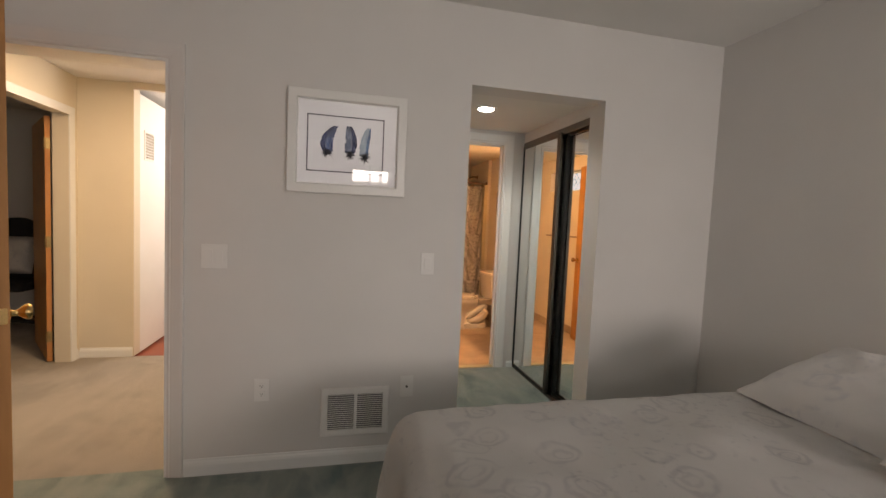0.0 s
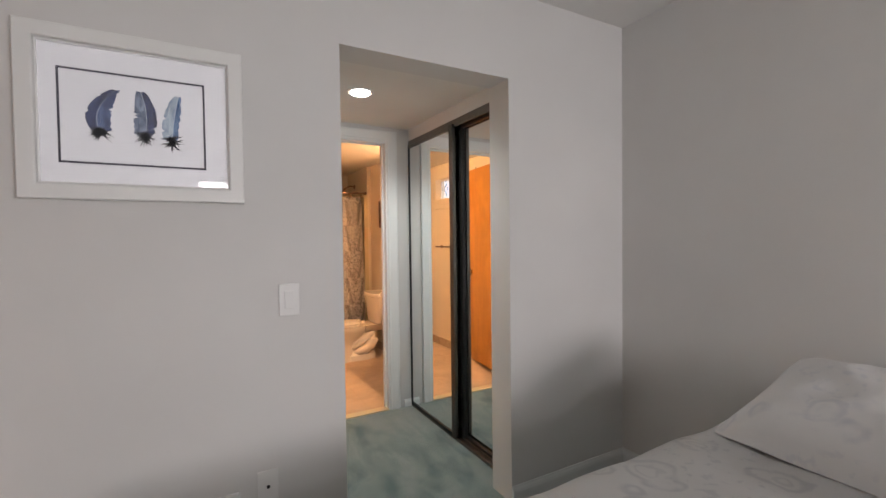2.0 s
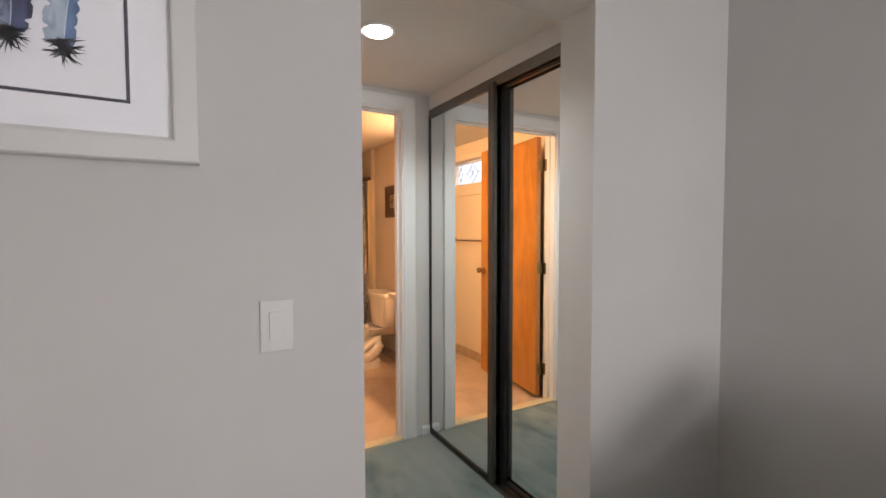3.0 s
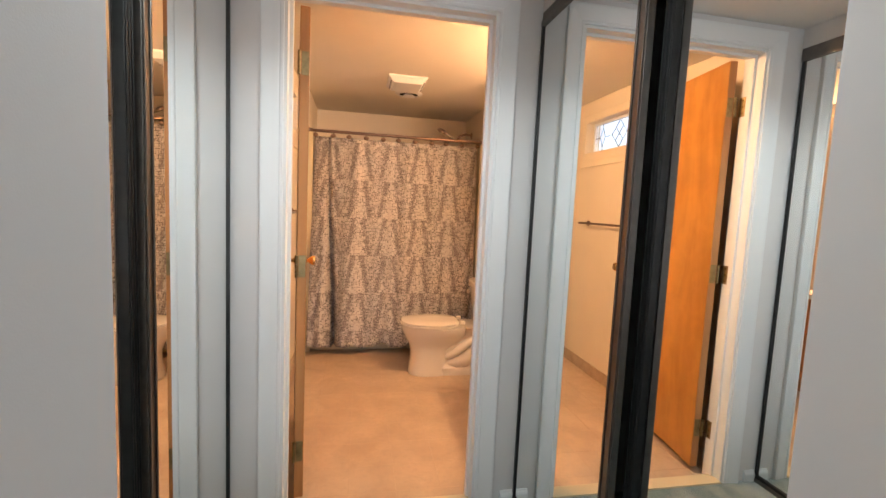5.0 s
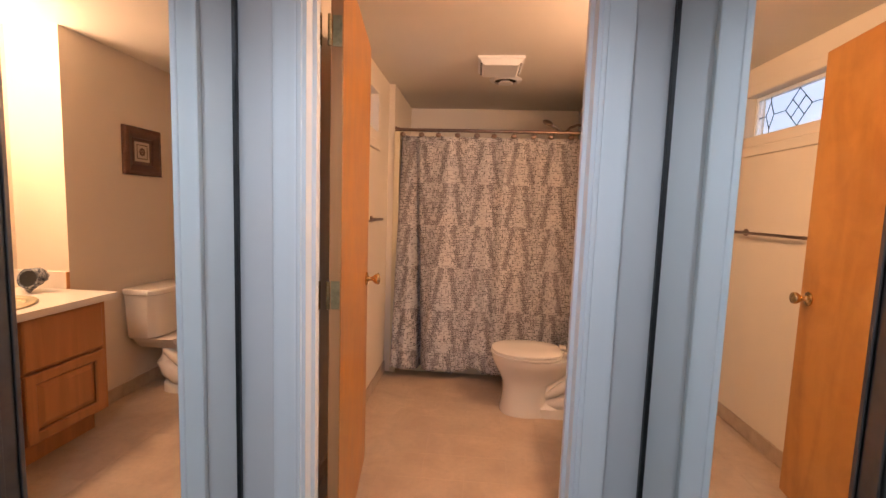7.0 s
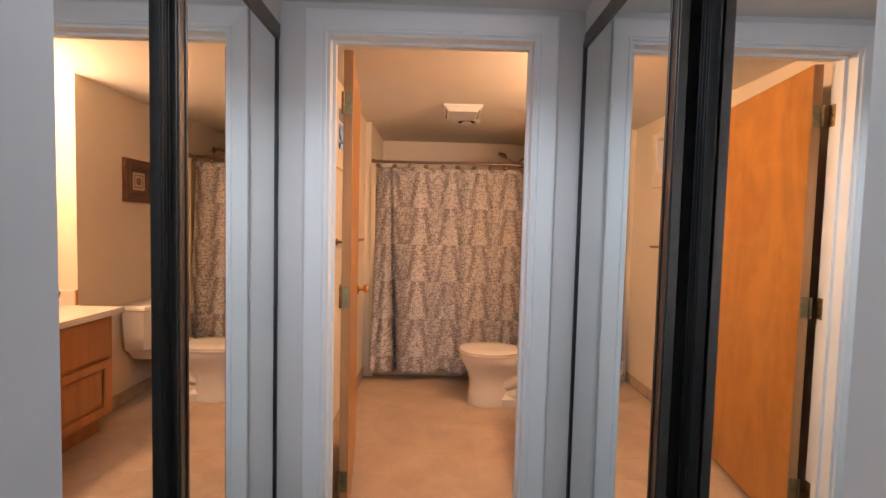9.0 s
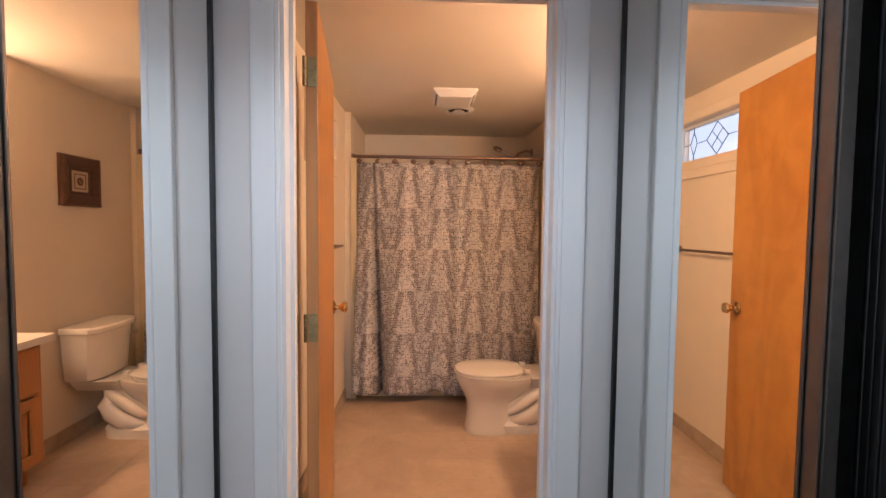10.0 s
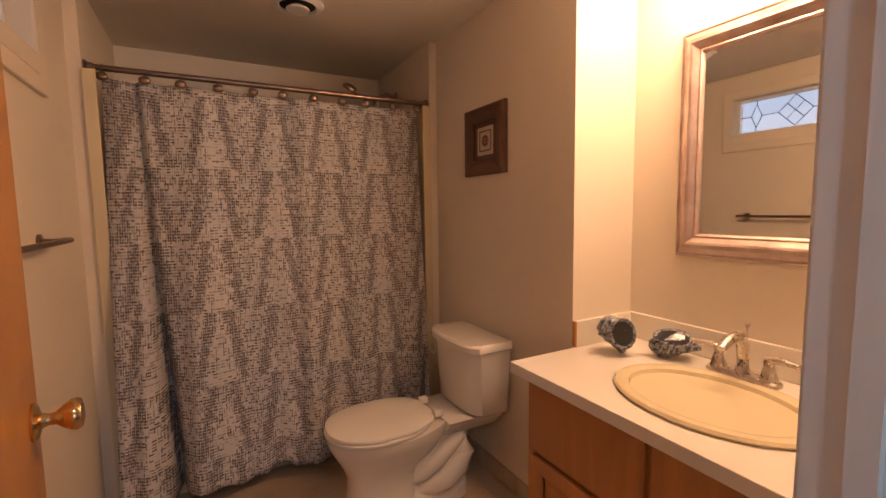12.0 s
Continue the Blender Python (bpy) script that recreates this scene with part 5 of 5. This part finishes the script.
part("spout", tube(bmesh.new(), [(FXc, FYc, FZ + .012), (FXc, FYc, FZ + .06), (FXc - .006, FYc, FZ + .105), (FXc - .03, FYc, FZ + .128), (FXc - .075, FYc, FZ + .126), (FXc - .115, FYc, FZ + .104)], [.022, .016, .017, .018, .015, .012], 16), M_NICKEL, fa, smooth=True)
part("lift_rod", rod(rod(bmesh.new(), (FXc + .016, FYc, FZ + .10), (FXc + .016, FYc, FZ + .150), .003, 8), (FXc + .016, FYc, FZ + .150), (FXc + .016, FYc, FZ + .158), .007, 12), M_NICKEL, fa)


# ---- shell ornaments ----
def shell_mat():
    m = Mat("blue_grey_glazed_shell", (0.1, 0.12, 0.15), 0.14)
    m.out(m.mix(m.ramp(m.noise(1, 5, .6, m.scaled(60, 60, 60), 1.4), .40, .62), (.025, .032, .05), (.30, .32, .35)))
    m.bump(m.noise(120, 3), .3, .002)
    m.b.inputs["Coat Weight"].default_value = .6
    return m.m


M_SHELL = shell_mat()


def shell(x, y, length, fat, axis, mouth, label):
    """A whelk-like body along axis, tip first, with a wide lipped mouth on the side that mouth names."""
    t = thing("seashell_ornament", label, "ornament", (x, y, CZ), "shell ornaments")
    ax = Vector(axis).normalized()
    mo = Vector(mouth)
    mo = (mo - ax * mo.dot(ax)).normalized()
    sd = ax.cross(mo)
    bm = bmesh.new()
    rings = []
    for k in range(19):
        u = k / 18
        r = fat * (math.sin(math.pi * min(1, .04 + u * .93)) ** .72) * (.55 + .6 * u) * (1 + .05 * math.sin(u * 34))
        c = ax * (length * (u - .5)) + sd * (.010 * math.sin(u * 5))
        ring = []
        for q in range(26):
            th = 2 * math.pi * q / 26
            dent = 1 - .16 * max(0, math.cos(th)) ** 3 * math.sin(math.pi * u)
            rip = 1 + .035 * math.sin(th * 5 + u * 9)
            ring.append(c + (mo * math.cos(th) * dent + sd * math.sin(th)) * r * rip)
        rings.append(ring)
    loft(bm, rings)
    low = min(v.co.z for v in bm.verts)
    base = Vector((x, y, CZ - low))
    bmesh.ops.translate(bm, verts=bm.verts, vec=base)
    part("whorl", bm, M_SHELL, t, smooth=True)
    turn = Matrix((sd, ax, mo)).transposed().to_4x4()
    q = Matrix.Translation(base + mo * fat * .70 + ax * length * .05) @ turn
    a, b = fat * .70, length * .34
    bm = bmesh.new()
    lathe(bm, [(.92, -.010), (1.10, -.001), (1.16, .004), (1.05, .007), (.90, .004)], q, 30, a, b)
    for v in bm.verts:
        v.co += Vector((0, 0, .004 * noise.noise(v.co * 60)))
    part("lip", bm, M_SHELL, t, "rough glazed lip", smooth=True)
    # no hollow: a flat black disc paints the shade inside the mouth
    bm = lathe(bmesh.new(), [(.90, .0045), (.4, .0042)], q, 30, a, b)
    part("mouth", bm, M_BLACK, t, "flat black disc painted for the mouth's inner shade")


shell(3.205, 6.140, .140, .062, (-.25, .25, 1.0), (-.30, -1.0, .15), "blue-grey glazed seashell ornament standing with its mouth open")
shell(3.335, 6.005, .160, .050, (-.62, .76, .05), (-.55, -.35, .9), "dark blue-grey glazed seashell ornament lying beside the faucet")

# ---- vanity mirror ----
MY0, MY1, MZ0, MZ1 = 5.40, 6.075, 1.110, 1.868
vm = thing("framed_mirror", "rectangular wall mirror in a wide rose-silver moulded frame", "mirror", (VX, (MY0 + MY1) / 2, MZ0))


def silver():
    m = Mat("rose_silver_leaf", (.55, .44, .39), .36, .85)
    m.out(m.mix(m.ramp(m.noise(1, 5, .6, m.scaled(12, 12, 12)), .35, .7), (.60, .49, .44), (.42, .31, .27)))
    m.bump(m.noise(200, 2), .15, .001)
    return m.m


M_SILVER = silver()
bm = frame_ring(bmesh.new(), MY0, MY1, MZ0, MZ1, VX - .001, [(0, 0), (0, .016), (.006, .022), (.012, .020), (.018, .024), (.030, .036), (.042, .038), (.050, .034), (.066, .022), (.072, .024), (.078, .018), (.080, .010), (.080, 0)], "y", -1)
part("frame", bm, M_SILVER, vm, "rose-silver stepped frame")
part("mirror_glass", box(bmesh.new(), VX - .012, VX - .009, MY0 + .078, MY1 - .078, MZ0 + .078, MZ1 - .078), M_MIRROR, vm)

# ---- vanity light bar ----
vl = thing("vanity_light_bar", "four-globe vanity light bar above the mirror, switched on", "wall light", (VX, 5.755, 2.06))
part("back_plate", box(bmesh.new(), VX - .03, VX - .001, 5.44, 6.07, 2.02, 2.10, .006, 3), M_NICKEL, vl, smooth=True)
for k in range(4):
    y = 5.50 + .17 * k
    s = part("socket", lathe(bmesh.new(), [(.03, 0), (.03, .02), (.018, .05)], Matrix.Translation((VX - .03, y, 2.06)) @ pose(0, 0, 0, 0, -90), 20), M_NICKEL, vl, smooth=True)
    bm = bmesh.new()
    bmesh.ops.create_uvsphere(bm, u_segments=24, v_segments=14, radius=.048, matrix=Matrix.Translation((VX - .125, y, 2.06)))
    g = part("bulb", bm, M_BULB, vl, "round frosted bulb, lit", smooth=True)
    g.visible_shadow = False

# ---- small framed picture ----
sp = thing("small_framed_print", "small brown-framed print of a medallion on the bathroom wall", "picture", (BXR, 6.96, 1.44))
SY0, SY1, SZ0, SZ1 = 6.670, 6.998, 1.443, 1.760
M_BROWN = wood_mat("dark_brown_frame_wood", (.07, .03, .018), (.13, .06, .035), .3, "y")
bm = frame_ring(bmesh.new(), SY0, SY1, SZ0, SZ1, BXR - .001, [(0, 0), (0, .018), (.008, .026), (.030, .030), (.052, .022), (.068, .016), (.072, .010), (.072, 0)], "y", -1)
part("frame", bm, M_BROWN, sp, "glossy dark brown frame")
part("inner_mat", box(bmesh.new(), BXR - .008, BXR - .002, SY0 + .07, SY1 - .07, SZ0 + .07, SZ1 - .07), M_BROWN, sp)
M_CREAM = painted("cream_print_paper", (.55, .47, .36), .8)
cyp, czp = (SY0 + SY1) / 2, (SZ0 + SZ1) / 2
part("print", box(bmesh.new(), BXR - .0095, BXR - .0085, cyp - .065, cyp + .065, czp - .065, czp + .065), M_CREAM, sp)
bm = frame_ring(bmesh.new(), cyp - .048, cyp + .048, czp - .048, czp + .048, BXR - .0097, [(0, 0), (0, .0008), (.006, .0008), (.006, 0)], "y", -1)
q = Matrix.Translation((BXR - .0097, cyp, czp)) @ pose(0, 0, 0, 0, -90)
for k in range(8):
    a = k * math.pi / 4
    lathe(bm, [(.009, 0), (.009, .0008)], q @ Matrix.Translation((.019 * math.cos(a), .019 * math.sin(a), 0)), 10)
lathe(bm, [(.008, 0), (.008, .0008)], q, 12)
part("medallion", bm, M_BROWN, sp, "brown flower medallion")

# ---- paper holder on the cabinet side ----
tp = thing("toilet_paper_holder", "empty brass toilet-paper holder post on the cabinet side", "paper holder", (3.02, VY1, .46))
bm = bmesh.new()
rod(bm, (2.985, VY1 - .003, .46), (2.985, VY1 + .008, .46), .022, 20)
tube(bm, [(2.985, VY1 + .008, .46), (2.985, VY1 + .035, .46), (2.960, VY1 + .045, .46)], [.009, .008, .012], 12)
part("post", bm, M_OLDBRASS, tp, smooth=True)

# ---- hall and the room across ----
hv = thing("wall_vent", "small grey louvred vent on the white stair wall", "vent grille", (-.68, 6.1, 1.76))
part("frame", frame_ring(bmesh.new(), 6.00, 6.22, 1.76, 2.03, -.68, [(0, 0), (0, .008), (.02, .008), (.02, 0)], "y", 1), M_PLASTIC, hv)
for k in range(9):
    z = 1.79 + k * .026
    part("slat", box(bmesh.new(), -.679, -.674, 6.02, 6.20, z - .009, z + .006), M_NICKEL, hv)
ch = thing("office_chair", "black padded office chair with a tan cushion", "chair", (-2.30, 6.87, 0))
bm = bmesh.new()
for k in range(5):
    a = k * 2 * math.pi / 5
    tube(bm, [(-2.30, 6.87, .10), (-2.30 + .3 * math.cos(a), 6.87 + .3 * math.sin(a), .06)], [.025, .018], 8)
rod(bm, (-2.30, 6.87, .08), (-2.30, 6.87, .46), .03, 14)
part("base", bm, M_ALUDARK, ch)
part("seat", box(bmesh.new(), -2.60, -2.00, 6.62, 7.12, .42, .52, .04, 4), M_BLACKFABRIC, ch, smooth=True)
bm = bmesh.new()
loft(bm, [[Vector((-2.30 + .33 * math.cos(a) * w, 7.12 + .05 * d + .10 * abs(math.cos(a)) * -1, .52 + .30 + .34 * math.sin(a) * w)) for a in [2 * math.pi * k / 28 for k in range(28)]] for w, d in ((.85, -1), (1, -.4), (1, .6), (.85, 1))])
part("backrest", bm, M_BLACKFABRIC, ch, smooth=True)
cu = pillow("plump tan cushion on the black office chair", -2.20, 6.84, .78, .40, .40, .18, 75, 0, 0)
cu["group"] = ""

# ---- joints and pieces ----
TS, G = .2125, .0016
tile_me = {}
bf = thing("bathroom_floor_tiling", "square tan ceramic floor tiles with pale joints", "floor tiles", (2.4, 6.5, 0), kind="structure")
bm = bmesh.new()
y_start, x_start = 5.265, 1.755 - TS


def tile(x0, x1, y0, y1):
    w, h = round(x1 - x0 - G, 4), round(y1 - y0 - G, 4)
    if w < .01 or h < .01:
        return
    if (w, h) not in tile_me:
        b = box(bmesh.new(), -w / 2, w / 2, -h / 2, h / 2, -.008, 0, .0008, 1)
        me = bpy.data.meshes.new("tile")
        b.to_mesh(me)
        b.free()
        me.materials.append(M_TILE)
        tile_me[(w, h)] = me
    ob = new("tile", tile_me[(w, h)])
    ob.location = ((x0 + x1) / 2, (y0 + y1) / 2, FB)
    ob.parent = bf
    ob.matrix_parent_inverse = bf.matrix_basis.inverted()
    tagged(ob, kind="")


X_END = VX - .001
for i in range(-2, 9):
    for j in range(-1, 11):
        x0, y0 = max(1.755 + i * TS, BXL + .01), max(5.36 + j * TS, YF + .05)
        x1, y1 = min(1.755 + (i + 1) * TS, X_END), min(5.36 + (j + 1) * TS, 7.374)
        if x1 > x0 and y1 > y0:
            tile(x0, x1, y0, y1)

bt = thing("bathroom_base_tiling", "row of tan ceramic base tiles along the bathroom walls", "base tiles", (BXL, 6.5, 0), kind="structure")
bt_me = {}
TB = .32
for axis, fixed, out, a0, a1 in (("y", BXL, 1, YF + TF + .02, 7.325), ("y", BXR, -1, JOG + .01, 7.325)):
    a = a0
    while a < a1 - .01:
        b = min(a + TB, a1)
        w = round(b - a - .003, 4)
        if w not in bt_me:
            bb = box(bmesh.new(), 0, .009, -w / 2, w / 2, .001, .092, .0015, 1)
            me = bpy.data.meshes.new("base_tile")
            bb.to_mesh(me)
            bb.free()
            me.materials.append(M_BASE)
            bt_me[w] = me
        ob = new("base_tile", bt_me[w])
        ob.matrix_basis = Matrix.Translation((fixed, (a + b) / 2, FB)) @ Matrix.Diagonal((out, 1, 1, 1))
        ob.parent = bt
        ob.matrix_parent_inverse = bt.matrix_basis.inverted()
        a = b
